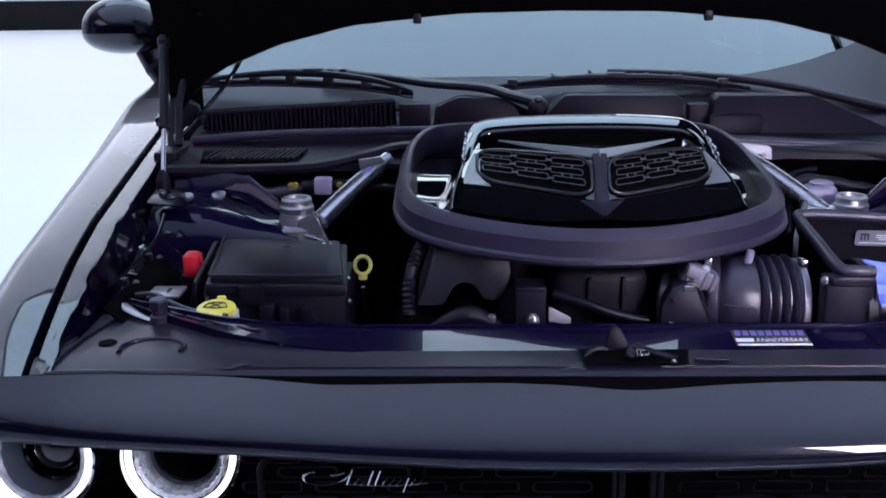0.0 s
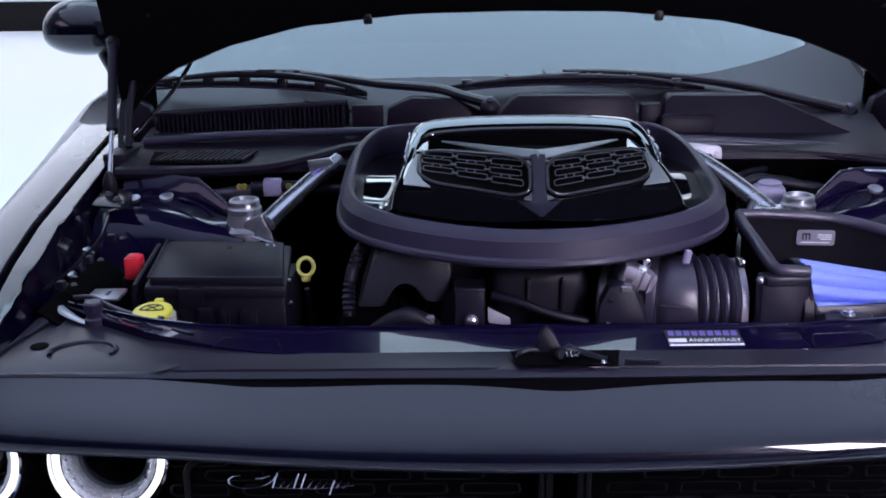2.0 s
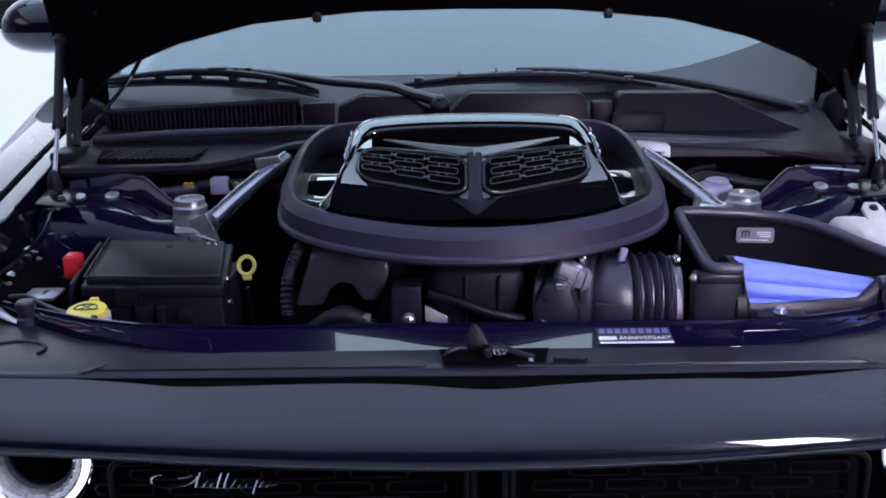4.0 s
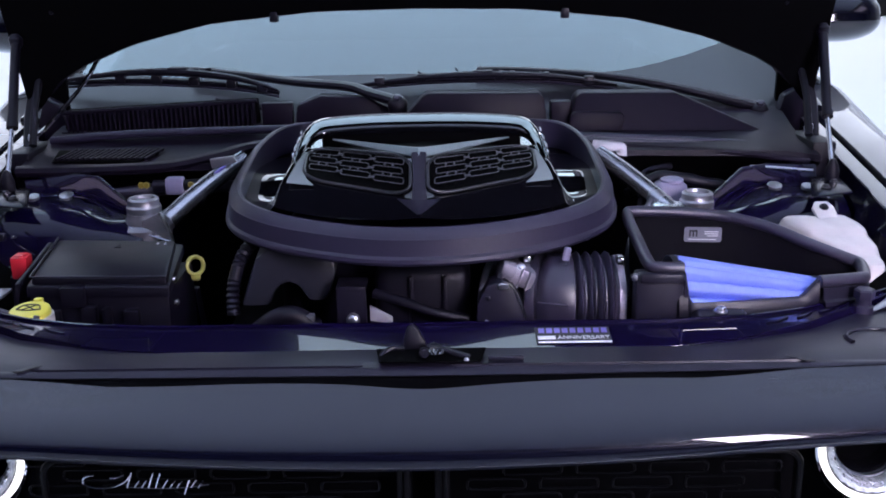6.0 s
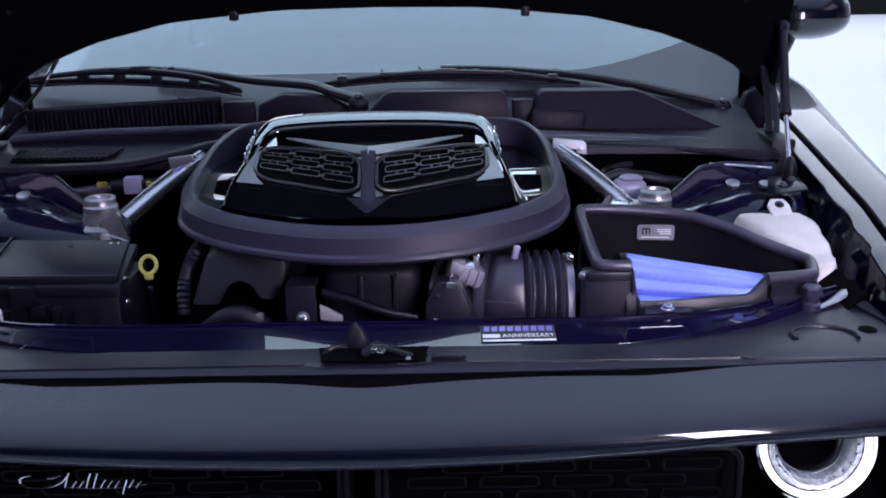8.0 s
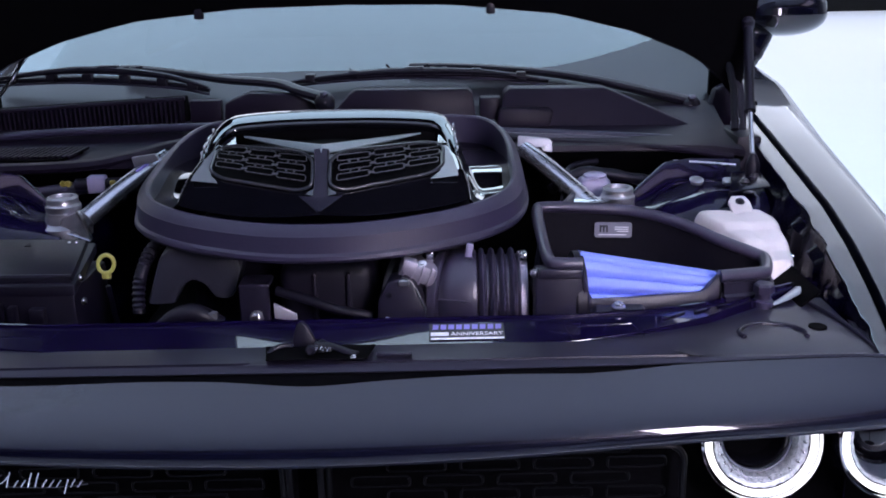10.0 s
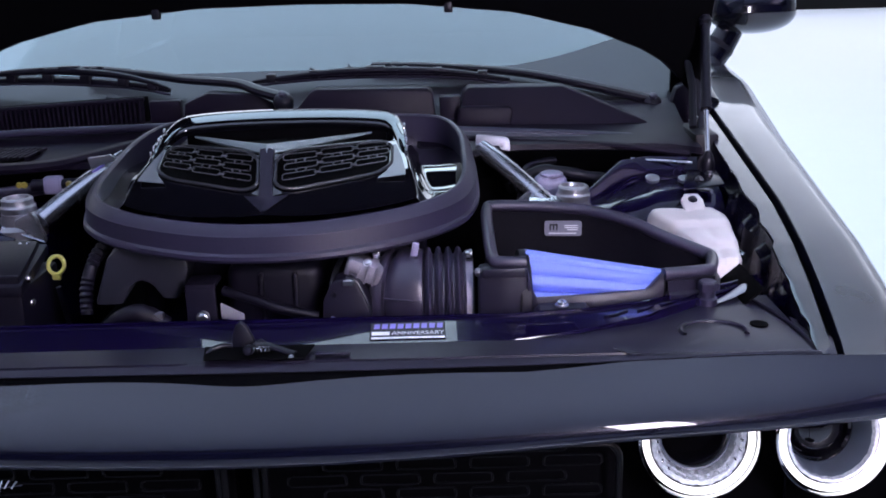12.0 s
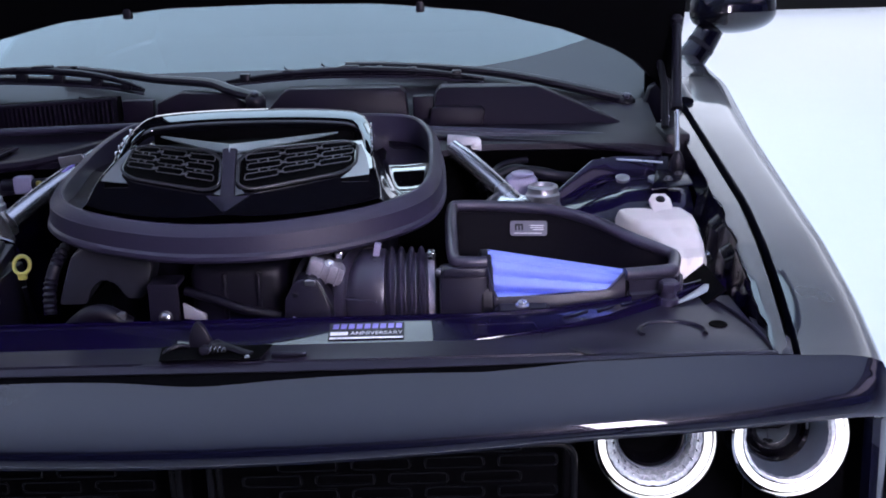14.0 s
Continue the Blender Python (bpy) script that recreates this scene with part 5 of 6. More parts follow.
part("vacuum_pipe", sweep(smooth_path([(-0.06, 0.172, 0.83), (-0.02, 0.160, 0.822), (0.02, 0.155, 0.808), (0.07, 0.158, 0.795)], 6), 0.007, 10), MATTE, engine)
part("heat_hose", sweep(smooth_path([(-0.225, 0.165, 0.775), (-0.195, 0.155, 0.80), (-0.17, 0.155, 0.805), (-0.14, 0.16, 0.785)], 6), 0.014, 12), MATTE, engine)
part("clip", box(-0.155, -0.14, 0.148, 0.158, 0.798, 0.808, 0.002), CAST, engine, "bare metal clip")
for k in range(3):
    part("wire", sweep(smooth_path([(0.30, 0.22 + k * 0.02, 0.80), (0.32, 0.32, 0.85 - k * 0.01), (0.36, 0.42, 0.87), (0.40, 0.52, 0.86 + k * 0.008)], 6), 0.005, 8), HOSE, engine)

# ---- throttle body and intake hose ----
AX = Vector((0, 0.190, 0.812))
throttle = thing("throttle_body", (0.11, 0.17, 0.74), "cast aluminium throttle body with a dark motor cover", "engine part")
part("casting", turned([(0.052, 0.0), (0.056, 0.004), (0.056, 0.012), (0.048, 0.016), (0.048, 0.034), (0.058, 0.038), (0.058, 0.046), (0.05, 0.048)], (0.094, AX.y + 0.032, AX.z), (math.cos(radians(24)), -math.sin(radians(24)), 0), 40), CAST, throttle)
lean = Matrix.Rotation(0.35, 4, "Y")
part("boss", box(0.100, 0.150, 0.145, 0.19, 0.846, 0.872, 0.005, turn=lean), CAST_ROUGH, throttle)
part("boss", box(0.104, 0.124, 0.137, 0.16, 0.862, 0.880, 0.004, turn=lean), CAST_ROUGH, throttle)
for k in range(4):
    part("casting_rib", box(0.106 + k * 0.011, 0.109 + k * 0.011, 0.141, 0.15, 0.852 - 0.004 * k, 0.880 - 0.004 * k, 0.001, 1, turn=lean), CAST_ROUGH, throttle)
cov = [(0.068, 0.125, 0.765), (0.071, 0.128, 0.828), (0.084, 0.132, 0.852), (0.104, 0.132, 0.858), (0.118, 0.13, 0.850), (0.134, 0.127, 0.812), (0.132, 0.124, 0.765)]
mc = part("motor_cover", prism(cov, (0.004, 0.03, 0.004), 0.003), SATIN, throttle, "dark plastic motor cover")
part("cover_edge", sweep(smooth_path([(0.104, 0.1295, 0.860), (0.119, 0.1275, 0.851), (0.135, 0.1245, 0.813), (0.133, 0.1215, 0.78)], 5), 0.0011, 6), GRAPHITE, mc)
part("cover_line", box(0.080, 0.118, 0.1235, 0.126, 0.798, 0.8005, 0.0005, 1, turn=Matrix.Rotation(0.35, 4, "Y")), ZINC, mc)
part("cover_clip", box(0.099, 0.113, 0.127, 0.134, 0.848, 0.856, 0.001, 1), ZINC, mc)
bolt("screw", (0.086, 0.1285, 0.836), mc, 0.003, (0, -1, 0.1), MATTE)
bolt("screw", (0.128, 0.1240, 0.797), mc, 0.003, (0, -1, 0.1))
bolt("screw", (0.131, 0.15, 0.872), throttle, 0.004, (0, -0.6, 0.8))

def hose_line(h):
    """Centre and heading of the hose at a distance h from the throttle: it swings round to run across the bay."""
    c, step, h0 = Vector((0.145, AX.y + 0.016, AX.z)), 0.002, 0.0
    while True:
        turn = radians(-24) * max(0.0, 1 - h0 / 0.075)
        axis = Vector((math.cos(turn), math.sin(turn), 0))
        if h0 + step > h:
            return c + axis * (h - h0), axis
        c, h0 = c + axis * step, h0 + step


throttle.location.x += 0.010
hose = thing("intake_hose", (0.21, 0.19, 0.74), "ribbed black rubber intake hose between throttle and air box", "hose")
prof = [(0.051, 0.0), (0.0605, 0.002), (0.0605, 0.011), (0.051, 0.0135), (0.051, 0.017), (0.0600, 0.020), (0.0615, 0.025), (0.0600, 0.029), (0.053, 0.031), (0.055, 0.034), (0.0620, 0.038), (0.0635, 0.046), (0.0635, 0.068), (0.062, 0.072)]
x = 0.072
for k in range(4):
    prof += [(0.0555, x + 0.002), (0.0635, x + 0.0045), (0.066, x + 0.0075), (0.0635, x + 0.0105), (0.0555, x + 0.013)]
    x += 0.0138
prof += [(0.057, x + 0.002), (0.0575, x + 0.012), (0.053, x + 0.014)]
rows = []
for r, h in prof:
    c, axis = hose_line(h)
    u = Vector((-axis.y, axis.x, 0))
    rows.append([c + u * (r * math.cos(a)) + Vector((0, 0, r * math.sin(a))) for a in np.linspace(0, 2 * math.pi, 57)[:-1]])
part("tube", loft(rows, wrap_u=True, caps=True), HOSE, hose, angle=50)
for h, r, m in ((0.007, 0.0604, MATTE), (0.135, 0.0580, CAST_ROUGH)):
    c, axis = hose_line(h)
    cl = part("clamp", turned([(r, -0.005), (r + 0.0018, -0.0045), (r + 0.0018, 0.0045), (r, 0.005)], c, axis, 48, ring=True), m, hose, "worm clamp")
    part("clamp_screw", box(c.x - 0.005, c.x + 0.005, c.y - 0.03, c.y - 0.01, c.z + 0.057, c.z + 0.068, 0.002), STEEL, cl)
part("seam_line", box(0.162, 0.203, 0.1235, 0.1275, 0.8255, 0.828, 0.0005, 1, turn=Matrix.Rotation(0.12, 4, "Y")), HOSE, hose)
nip = part("sensor", turned([(0.009, 0.0), (0.009, 0.010), (0.006, 0.012), (0.006, 0.016)], (0.202, 0.172, 0.860), (0.15, -0.1, 1), 16), HOSE, hose, "sensor with pale plug")
part("plug", box(0.200, 0.2095, 0.165, 0.174, 0.874, 0.893, 0.002, turn=Matrix.Rotation(0.2, 4, "Y")), CONNECTOR, nip, "pale violet plug")

# ---- air box with filter ----
airbox = thing("air_box", (0.45, 0.2, 0.70), "black plastic open-topped air intake box with rubber edging", "air box")
RIM = [(0.350, 0.112, 0.880), (0.320, 0.112, 0.881), (0.308, 0.125, 0.882), (0.306, 0.20, 0.894), (0.309, 0.29, 0.904), (0.324, 0.302, 0.907), (0.40, 0.300, 0.904), (0.462, 0.290, 0.899), (0.515, 0.262, 0.889), (0.558, 0.222, 0.876), (0.603, 0.196, 0.862), (0.612, 0.180, 0.859), (0.600, 0.138, 0.857), (0.588, 0.128, 0.857), (0.532, 0.117, 0.857)]
rim = smooth_path(RIM, 5)
part("edging", sweep(rim, 0.0084, 12), HOSE, airbox, "round black rubber edging", angle=60)
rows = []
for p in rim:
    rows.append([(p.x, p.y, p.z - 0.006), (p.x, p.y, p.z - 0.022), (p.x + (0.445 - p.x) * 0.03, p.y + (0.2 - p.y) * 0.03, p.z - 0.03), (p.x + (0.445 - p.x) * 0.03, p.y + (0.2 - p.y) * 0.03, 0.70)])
# Inside of the box, its shade carried by the darker plastic.
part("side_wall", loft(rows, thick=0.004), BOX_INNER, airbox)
rows = []
for k in range(31):
    x = 0.352 + k * 0.180 / 30
    a = k / 30
    top = 0.832 + 0.006 * a
    if a > 0.88:
        top += (a - 0.88) / 0.12 * 0.022
    if a < 0.05:
        top += (0.05 - a) / 0.05 * 0.04
    y = 0.107 - 0.006 * math.sin(a * math.pi) + 0.008 * a
    rows.append([(x, y + 0.012, top - 0.002), (x, y + 0.002, top), (x, y, top - 0.003), (x, y - 0.002, top - 0.02), (x, y - 0.002, 0.72)])
part("front_wall", loft(rows, thick=0.003), SATIN, airbox)
rows = []
for p in rim[-26:]:
    d = Vector((p.x - 0.445, p.y - 0.2, 0)).normalized()
    rows.append([p + d * 0.003 + Vector((0, 0, -0.006)), p + d * 0.007 + Vector((0, 0, -0.009)), p + d * 0.008 + Vector((0, 0, -0.024)), p + d * 0.012 + Vector((0, 0, -0.027)), p + d * 0.012 + Vector((0, 0, -0.13))])
part("corner_panel", loft(rows, thick=0.002), SATIN, airbox)
part("corner_block", box(0.288, 0.352, 0.105, 0.135, 0.72, 0.874, 0.006), SATIN, airbox)
part("corner_step", box(0.292, 0.350, 0.100, 0.118, 0.862, 0.876, 0.004), SATIN, airbox)
part("mount_tab", prism([(0.358, 0.094, 0.822), (0.365, 0.088, 0.832), (0.425, 0.088, 0.832), (0.432, 0.094, 0.822)], (0, -0.012, -0.006), 0.002), SATIN, airbox)
bolt("bolt", (0.394, 0.082, 0.830), airbox, 0.006)
part("bottom", box(0.30, 0.60, 0.115, 0.29, 0.70, 0.706, 0), MATTE, airbox)
bolt("clamp_bolt", (0.288, 0.112, 0.868), airbox, 0.004, (-0.3, -1, 0))
BX, BZ = 0.421, 0.8745


def badge_pt(a, b, lift):
    return Vector((BX + a, 0.2895 - 0.10 * (a + 0.027) - lift, BZ + b))


lab = part("badge", prism([badge_pt(a, b, 0.001) for a, b in rounded(0.054, 0.023, 0.004, 4)], (0, -0.001, 0)), LABEL, airbox, "small silver badge with rounded corners")
for a0, a1, b0, b1, m in ((-0.020, -0.0175, -0.003, 0.006, INK), (-0.0152, -0.0127, -0.003, 0.006, INK), (-0.0104, -0.008, -0.003, 0.006, INK), (-0.020, -0.008, 0.0042, 0.0072, INK), (0.002, 0.022, 0.004, 0.0052, WHITE), (0.002, 0.022, 0.0008, 0.002, WHITE), (0.006, 0.022, -0.0024, -0.0012, WHITE), (-0.021, 0.019, -0.0078, -0.0066, WHITE)):
    part("logo_bar" if m is INK else "print_bar", prism([badge_pt(a0, b0, 0.0022), badge_pt(a1, b0, 0.0022), badge_pt(a1, b1, 0.0022), badge_pt(a0, b1, 0.0022)], (0, -0.0004, 0)), m, lab)

filt = thing("air_filter", (0.45, 0.16, 0.75), "bright blue pleated cone air filter inside the air box", "air filter")
rows = []
for i in range(15):
    a = i / 14
    x = 0.354 + 0.186 * a
    ry, rz = 0.050 - 0.016 * a, 0.061 - 0.022 * a
    cz = 0.816 - 0.006 * a
    row = []
    for k in range(150):
        t = 2 * math.pi * k / 150
        w = 1.05 - 0.30 * (0.5 - 0.5 * math.cos(t * 15)) ** 7
        row.append((x, 0.163 - 0.012 * a + ry * w * math.cos(t), cz + rz * w * math.sin(t)))
    rows.append(row)
part("pleats", loft(rows, wrap_u=True, caps=True), FILTER, filt, "blue pleated fabric", angle=70)
part("end_cap", turned([(0.060, -0.010), (0.064, -0.008), (0.064, 0.004), (0.060, 0.006)], (0.353, 0.163, 0.815), (1, 0, 0), 40), MATTE, filt)
part("tip_cap", turned([(0.040, -0.004), (0.042, 0.004), (0.036, 0.010), (0.01, 0.012)], (0.540, 0.151, 0.810), (1, 0, 0), 32), MATTE, filt)

# ---- coolant tank ----
tank = thing("coolant_tank", (0.62, 0.27, 0.70), "cloudy white plastic coolant tank beside the fender", "coolant tank")
rows = []
for k in range(25):
    a = k / 24
    y = 0.205 + 0.178 * a
    hw_l = interp(a, [0, 0.2, 0.5, 0.8, 1], [0.612, 0.610, 0.597, 0.575, 0.567])
    hw_r = interp(a, [0, 0.12, 0.5, 0.8, 1], [0.662, 0.670, 0.678, 0.680, 0.670])
    zt = interp(a, [0, 0.04, 0.26, 0.31, 0.58, 0.63, 0.97, 1], [0.838, 0.847, 0.850, 0.861, 0.865, 0.873, 0.877, 0.870])
    row = [(hw_l, y, 0.70), (hw_l, y, zt - 0.010), (hw_l + 0.003, y, zt - 0.003)]
    for i in range(1, 16):
        u = i / 16
        row.append((hw_l + (hw_r - hw_l) * u, y, zt - 0.002 * abs(math.cos(u * math.pi * 2)) ** 8 * (1 if 0.03 < u < 0.97 else 0)))
    row += [(hw_r - 0.003, y, zt - 0.003), (hw_r, y, zt - 0.010), (hw_r, y, 0.815), (hw_r + 0.004, y, 0.812), (hw_r + 0.004, y, 0.806), (hw_r - 0.002, y, 0.803), (hw_r - 0.004, y, 0.70)]
    rows.append(row)
part("body", loft(rows, wrap_u=True, caps=True), TANK, tank, angle=40)
part("seam_flange", sweep([(0.655, 0.21, 0.806), (0.662, 0.28, 0.81), (0.672, 0.375, 0.815)], 0.004, 6), TANK, tank)
part("front_step", box(0.604, 0.648, 0.190, 0.212, 0.70, 0.812, 0.006), TANK, tank)
tab = part("tab", prism([(0.622, 0.362, 0.868), (0.620, 0.392, 0.882), (0.628, 0.404, 0.888), (0.648, 0.404, 0.888), (0.654, 0.392, 0.882), (0.654, 0.362, 0.868)], (0, -0.003, 0.005), 0.001), TANK, tank, "white mounting tab")
bolt("bolt", (0.638, 0.388, 0.886), tab, 0.005, (0, -0.5, 0.86), MATTE)

# ---- fuse box ----
fuse = thing("fuse_box", (-0.455, 0.26, 0.66), "black plastic fuse box with a ribbed lid", "fuse box")
lidp = [(-0.546, 0.207, 0.847), (-0.354, 0.207, 0.845), (-0.374, 0.340, 0.862), (-0.553, 0.340, 0.866)]
part("lid", prism([Vector(p) for p in lidp], (0, 0, -0.016), 0.005), MATTE, fuse, "flat black lid with a bevelled edge")
part("lid_edge", sweep([(-0.546, 0.206, 0.849), (-0.354, 0.206, 0.847)], 0.0018, 6), SATIN, fuse)
part("lid_edge", sweep([(-0.546, 0.206, 0.849), (-0.553, 0.340, 0.868)], 0.0018, 6), SATIN, fuse)
part("lid_skirt", prism([(-0.552, 0.200, 0.819), (-0.349, 0.200, 0.817), (-0.364, 0.345, 0.836), (-0.560, 0.345, 0.840)], (0, 0.002, 0.018), 0.004), MATTE, fuse)
part("body", box(-0.550, -0.352, 0.204, 0.345, 0.66, 0.826, 0.006), MATTE, fuse)
part("side_flap", prism([(-0.570, 0.21, 0.80), (-0.563, 0.21, 0.838), (-0.562, 0.34, 0.862), (-0.568, 0.34, 0.82)], (-0.008, 0, 0), 0.003), MATTE, fuse)
for x, z, w, h in ((-0.485, 0.822, 0.034, 0.03), (-0.465, 0.795, 0.022, 0.026), (-0.405, 0.79, 0.022, 0.024), (-0.515, 0.79, 0.018, 0.022), (-0.44, 0.79, 0.012, 0.03)):
    part("clip", box(x - w / 2, x + w / 2, 0.192, 0.206, z - h / 2, z + h / 2, 0.003), MATTE, fuse)
part("lid_arrow", prism([(-0.455, 0.30, 0.8625), (-0.445, 0.30, 0.8625), (-0.45, 0.312, 0.8640)], (0, 0, 0.001)), MATTE, fuse)
for x in (-0.397, -0.386):
    part("lid_stud", turned([(0.003, 0), (0.002, 0.002)], (x, 0.325, 0.8600), (0, 0, 1), 10), ZINC, fuse)
for z in (0.80, 0.835):
    bolt("screw", (-0.350, 0.23, z), fuse, 0.0035, (1, -0.6, 0))

term = thing("jump_terminal", (-0.592, 0.283, 0.80), "red plastic cover of the battery jump terminal", "terminal cover")
part("cover", box(-0.601, -0.577, 0.270, 0.296, 0.824, 0.858, 0.003), RED, term)
part("cover_top", box(-0.598, -0.581, 0.273, 0.294, 0.856, 0.860, 0.002), RED, term)
part("tongue", box(-0.581, -0.566, 0.279, 0.287, 0.837, 0.845, 0.002), RED, term)
part("post", box(-0.606, -0.580, 0.272, 0.30, 0.76, 0.828, 0.003), MATTE, term)

# ---- washer filler ----
wash = thing("washer_filler", (-0.518, 0.135, 0.78), "yellow washer fluid cap on a white filler neck", "filler cap")
part("neck", turned([(0.026, 0.0), (0.026, 0.040), (0.022, 0.042)], (-0.516, 0.135, 0.78), (0, 0, 1), 28), TANK, wash, "white plastic neck")
cap = part("cap", turned([(0.026, 0.0), (0.0268, 0.002), (0.0268, 0.010), (0.0258, 0.0135), (0.022, 0.0155), (0.002, 0.016)], (-0.519, 0.133, 0.8145), (0, -0.12, 1), 40), YELLOW, wash, "bright yellow snap cap")
part("cap_tab", box(-0.524, -0.512, 0.156, 0.165, 0.822, 0.834, 0.002), YELLOW, cap)
for pts in ([(-0.016, -0.004), (-0.011, 0.007), (0.0, 0.010), (0.011, 0.007), (0.016, -0.004)], [(-0.016, -0.004), (0.0, -0.007), (0.016, -0.004)], [(-0.008, -0.006), (0.0, 0.002), (0.008, 0.009)], [(-0.009, 0.008), (0.0, 0.002), (0.009, -0.006)]):
    part("symbol", sweep(smooth_path([(-0.519 + a, 0.131 + b, 0.8308 + b * 0.12) for a, b in pts], 4), 0.0009, 6), INK, cap)

# ---- dipstick ----
dip = thing("dipstick", (-0.336, 0.30, 0.60), "yellow ring handle of the oil dipstick", "dipstick")
part("ring", sweep([(-0.336 + 0.0120 * math.cos(a), 0.298 + 0.005 * math.sin(a), 0.8335 + 0.0125 * math.sin(a)) for a in np.linspace(0, 2 * math.pi, 29)[:-1]], 0.0031, 8, closed=True, up=(0, 1, 0)), OLIVE, dip, angle=60)
part("stem", box(-0.343, -0.329, 0.291, 0.299, 0.811, 0.822, 0.003), OLIVE, dip)
part("tube", sweep([(-0.336, 0.295, 0.80), (-0.33, 0.31, 0.70), (-0.30, 0.33, 0.60)], 0.004, 8), MATTE, dip)

# ---- strut mounts and braces ----
for s in (1, -1):
    mt = thing("strut_mount", (s * 0.464, 0.49, 0.80), "round aluminium strut mount on the tower", "strut mount", "pair of strut mounts")
    z0 = 0.848 if s < 0 else 0.845
    part("cup", turned([(0.042, -0.02), (0.042, -0.004), (0.036, 0.0), (0.0315, 0.002), (0.031, 0.011), (0.0285, 0.015), (0.0285, 0.020)], (s * 0.464, 0.488, z0), (0, 0, 1), 40), CAST, mt, "stepped bare aluminium cup")
    part("top_nut", turned([(0.0265, 0.019), (0.0275, 0.022), (0.0285, 0.024), (0.0285, 0.031), (0.0265, 0.033), (0.0255, 0.035), (0.0255, 0.043), (0.023, 0.0455), (0.019, 0.0455), (0.017, 0.040), (0.003, 0.040)], (s * 0.464, 0.488, z0), (0, 0, 1), 36), CAST, mt, "ringed aluminium nut")
    br = thing("strut_brace", (s * 0.38, 0.55, 0.85), "silver tubular strut tower brace with welded end plates", "strut brace", "pair of braces")
    a, b = Vector((s * 0.425, 0.478, 0.855)), Vector((s * 0.318, 0.615, 0.930))
    part("tube", sweep(smooth_path([a, a + (b - a) * 0.35 + Vector((0, 0, 0.004)), a + (b - a) * 0.7 + Vector((0, 0, 0.004)), b], 6), 0.0165, 18), TUBE, br, "silver painted tube")
    part("weld_band", sweep([a + (b - a) * 0.38, a + (b - a) * 0.40], 0.0178, 18), STEEL, br)
    if s < 0:
        for k in range(3):
            p = a + (b - a) * (0.66 + 0.035 * k)
            part("paint_mark", sweep([p + Vector((-0.010, -0.0125, 0.0095)), p + Vector((0.0, -0.0135, 0.0150)), p + Vector((0.007, -0.0085, 0.0185))], 0.0024, 6), VIOLET, br, "small blue logo bars")
        foot = part("foot", prism([(-0.482, 0.462, 0.851), (-0.429, 0.452, 0.876), (-0.410, 0.446, 0.828), (-0.436, 0.448, 0.834)], (0.003, 0.010, 0.0), 0.001), TUBE, br, "bare folded foot plate")
        part("folded_edge", sweep([(-0.430, 0.450, 0.877), (-0.418, 0.448, 0.851), (-0.409, 0.445, 0.827)], 0.002, 6), STEEL, foot)
        part("folded_edge", sweep([(-0.482, 0.460, 0.850), (-0.445, 0.450, 0.838), (-0.409, 0.445, 0.827)], 0.002, 6), STEEL, foot)
        part("end_plate", prism([(-0.366, 0.565, 0.941), (-0.326, 0.567, 0.946), (-0.320, 0.567, 0.934), (-0.363, 0.565, 0.924)], (0, 0.006, 0), 0.001), CAST, br, "bright end plate")
    else:
        part("foot", prism([(0.372, 0.46, 0.862), (0.43, 0.452, 0.860), (0.45, 0.48, 0.868), (0.39, 0.50, 0.872)], (0, 0, 0.006), 0.002), TUBE, br, "bare folded foot plate")
        pl = part("end_plate", prism([(0.306, 0.625, 0.928), (0.309, 0.63, 0.953), (0.362, 0.622, 0.949), (0.368, 0.620, 0.943), (0.369, 0.618, 0.924)], (0, 0.006, 0), 0.002), PALE_CAST, br, "bright end plate")
        bolt("bolt", (0.356, 0.616, 0.934), pl, 0.0045, (0, -1, 0.2), CAST)

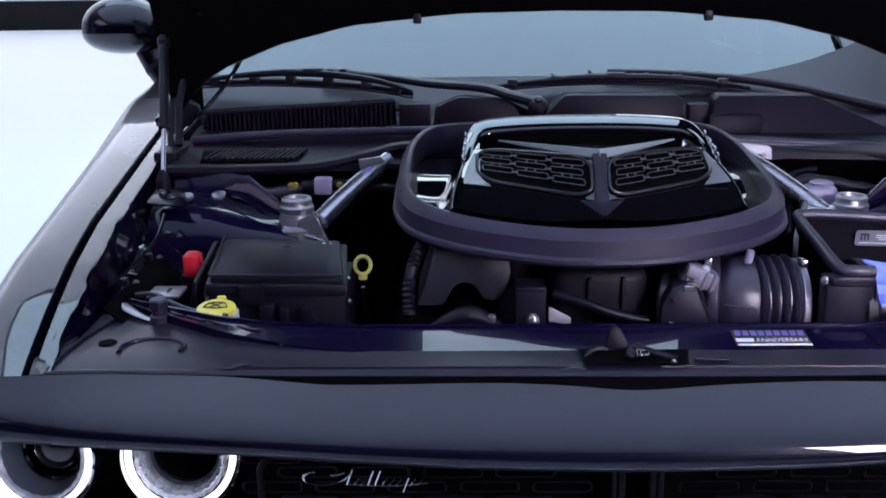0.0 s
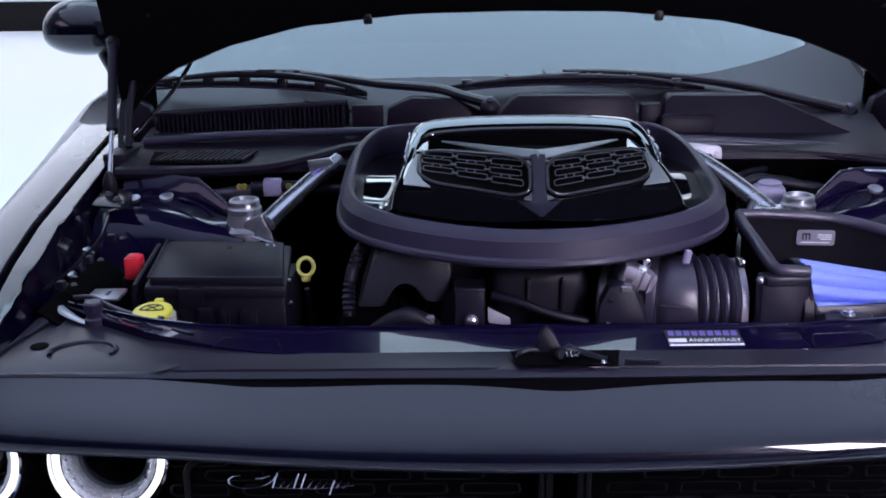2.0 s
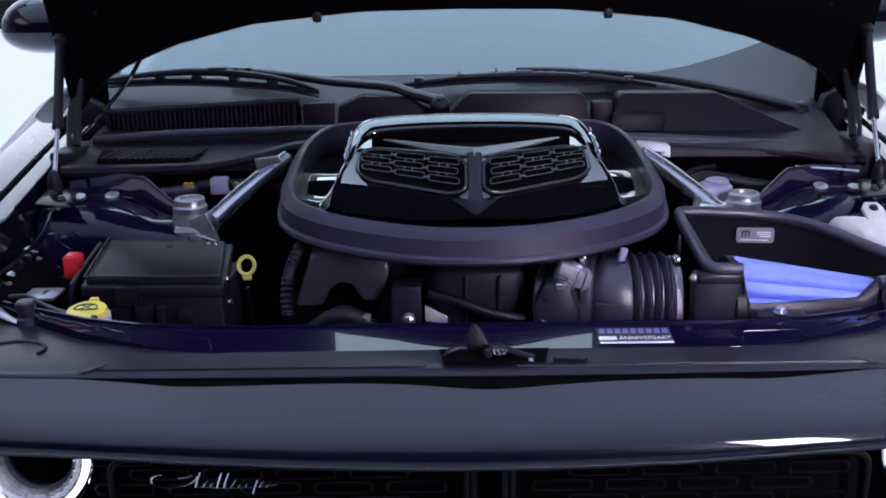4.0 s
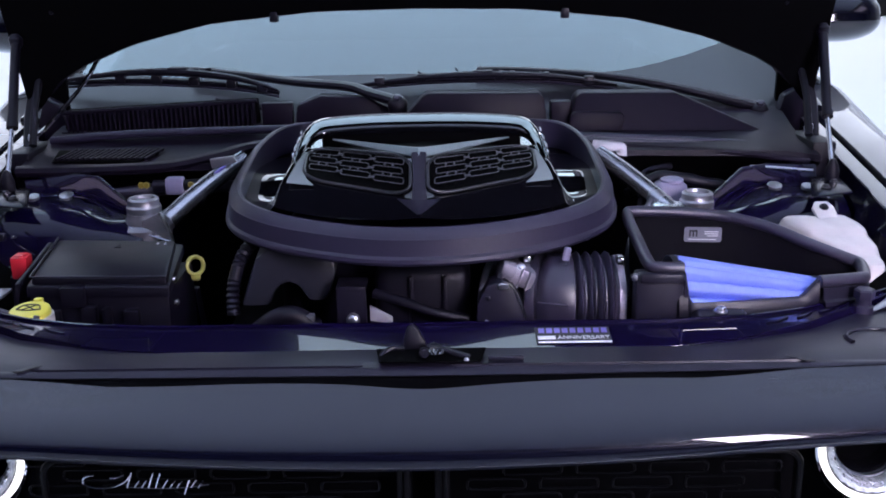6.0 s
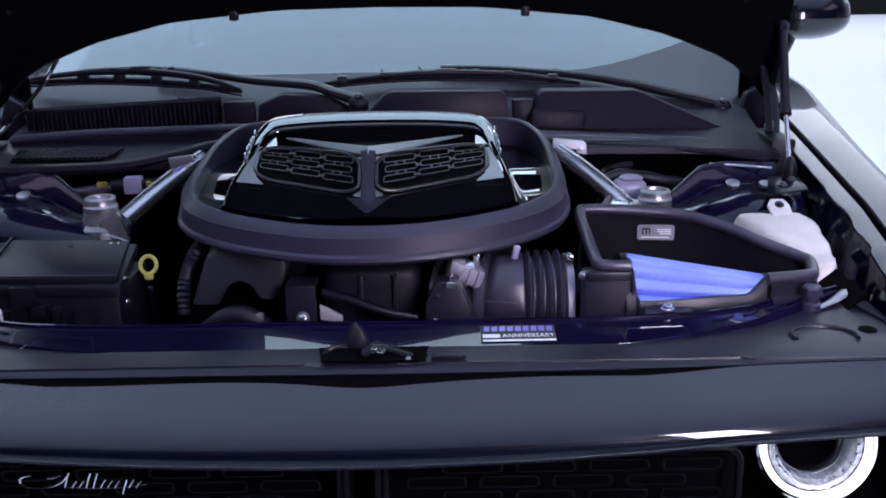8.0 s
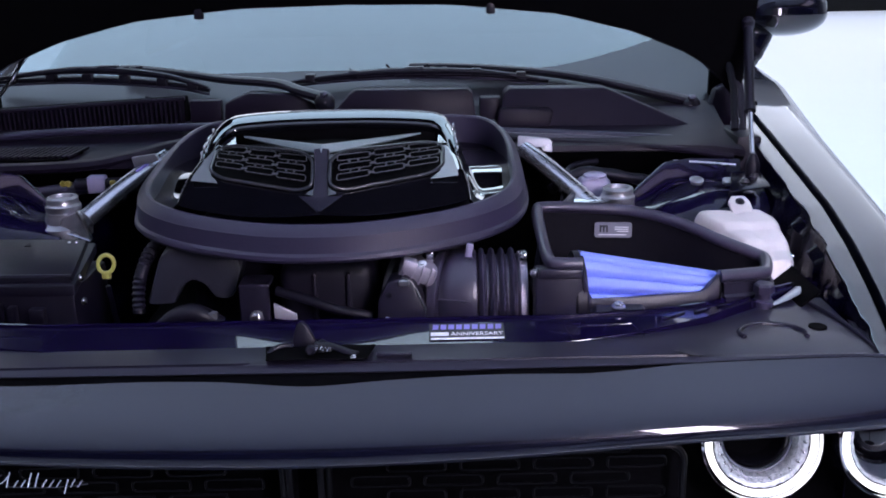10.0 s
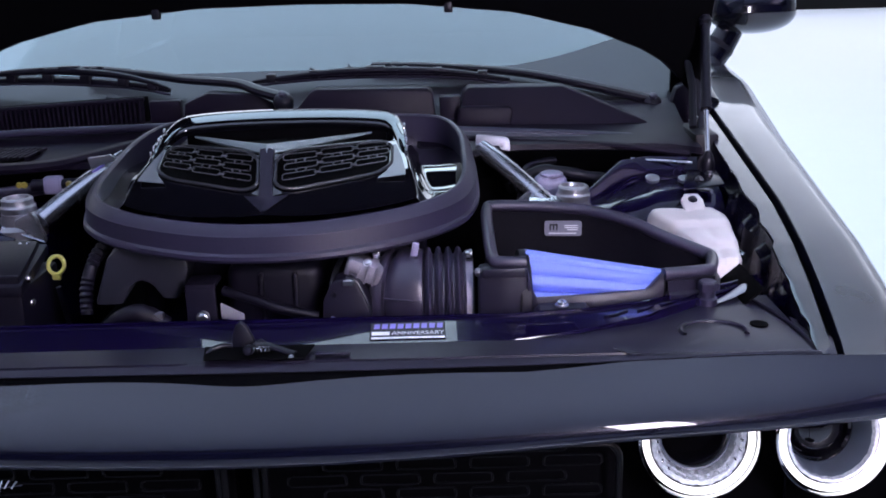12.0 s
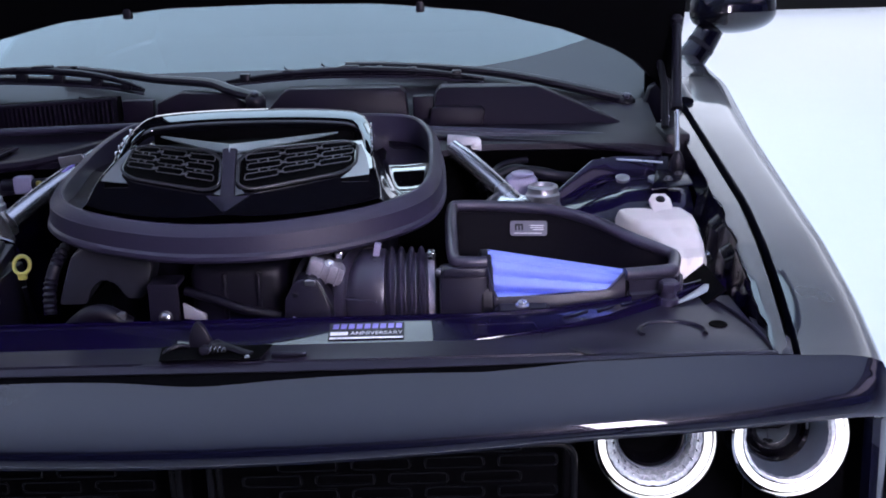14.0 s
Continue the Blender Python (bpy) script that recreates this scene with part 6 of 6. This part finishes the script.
# ---- sensor box, hoses and wiring at the firewall ----
sen = thing("sensor_block", (-0.425, 0.56, 0.86), "pale violet sensor block with side connectors", "sensor")
part("block", box(-0.443, -0.412, 0.548, 0.57, 0.882, 0.912, 0.004), CONNECTOR, sen)
part("connector", sweep([(-0.412, 0.56, 0.897), (-0.395, 0.56, 0.898), (-0.385, 0.56, 0.898)], 0.010, 10), MATTE, sen)
part("connector", sweep([(-0.443, 0.56, 0.896), (-0.465, 0.56, 0.896)], 0.011, 10), MATTE, sen)
for x in (-0.398, -0.475, -0.484):
    part("terminal", turned([(0.0045, -0.004), (0.006, 0.0), (0.0045, 0.004)], (x, 0.550, 0.900), (0, -1, 0), 10), AMBER, sen, "small amber terminal")
har = thing("wiring_harness", (0, 0.6, 0.86), "black wiring loom along the firewall", "wiring")
part("loom", sweep(smooth_path([(-0.55, 0.57, 0.88), (-0.40, 0.60, 0.885), (-0.30, 0.61, 0.88), (-0.2, 0.62, 0.87)], 8), lambda t: 0.011 + 0.001 * math.sin(t * 120), 10), HOSE, har)
part("loom", sweep(smooth_path([(0.36, 0.56, 0.87), (0.42, 0.585, 0.895), (0.50, 0.575, 0.885), (0.56, 0.56, 0.875)], 8), lambda t: 0.010 + 0.001 * math.sin(t * 120), 10), MATTE, har)
part("loom", sweep(smooth_path([(0.37, 0.50, 0.82), (0.385, 0.55, 0.88), (0.40, 0.60, 0.900), (0.45, 0.625, 0.905)], 8), 0.006, 10), MATTE, har)
res = thing("brake_reservoir", (0.44, 0.545, 0.80), "cloudy pale reservoir tucked under the cowl", "reservoir")
part("body", box(0.405, 0.462, 0.53, 0.575, 0.80, 0.895, 0.014, 3), CONNECTOR, res)
part("neck", turned([(0.02, 0), (0.02, 0.004), (0.016, 0.006), (0.003, 0.0065)], (0.435, 0.55, 0.894), (0, 0, 1), 20), CONNECTOR, res)
lat = thing("cable_bracket", (-0.60, 0.16, 0.80), "small pale metal bracket with a slot near the fender", "bracket")
part("plate", box(-0.634, -0.586, 0.190, 0.236, 0.819, 0.824, 0.002), CAST, lat)
# Dark tile on the plate for the shade in its slot.
part("slot", box(-0.609, -0.604, 0.205, 0.222, 0.8242, 0.8248, 0), INK, lat)
part("cable", sweep(smooth_path([(-0.645, 0.185, 0.828), (-0.615, 0.175, 0.832), (-0.585, 0.155, 0.826), (-0.55, 0.135, 0.822), (-0.50, 0.11, 0.824)], 6), 0.0035, 8), HOSE, lat)
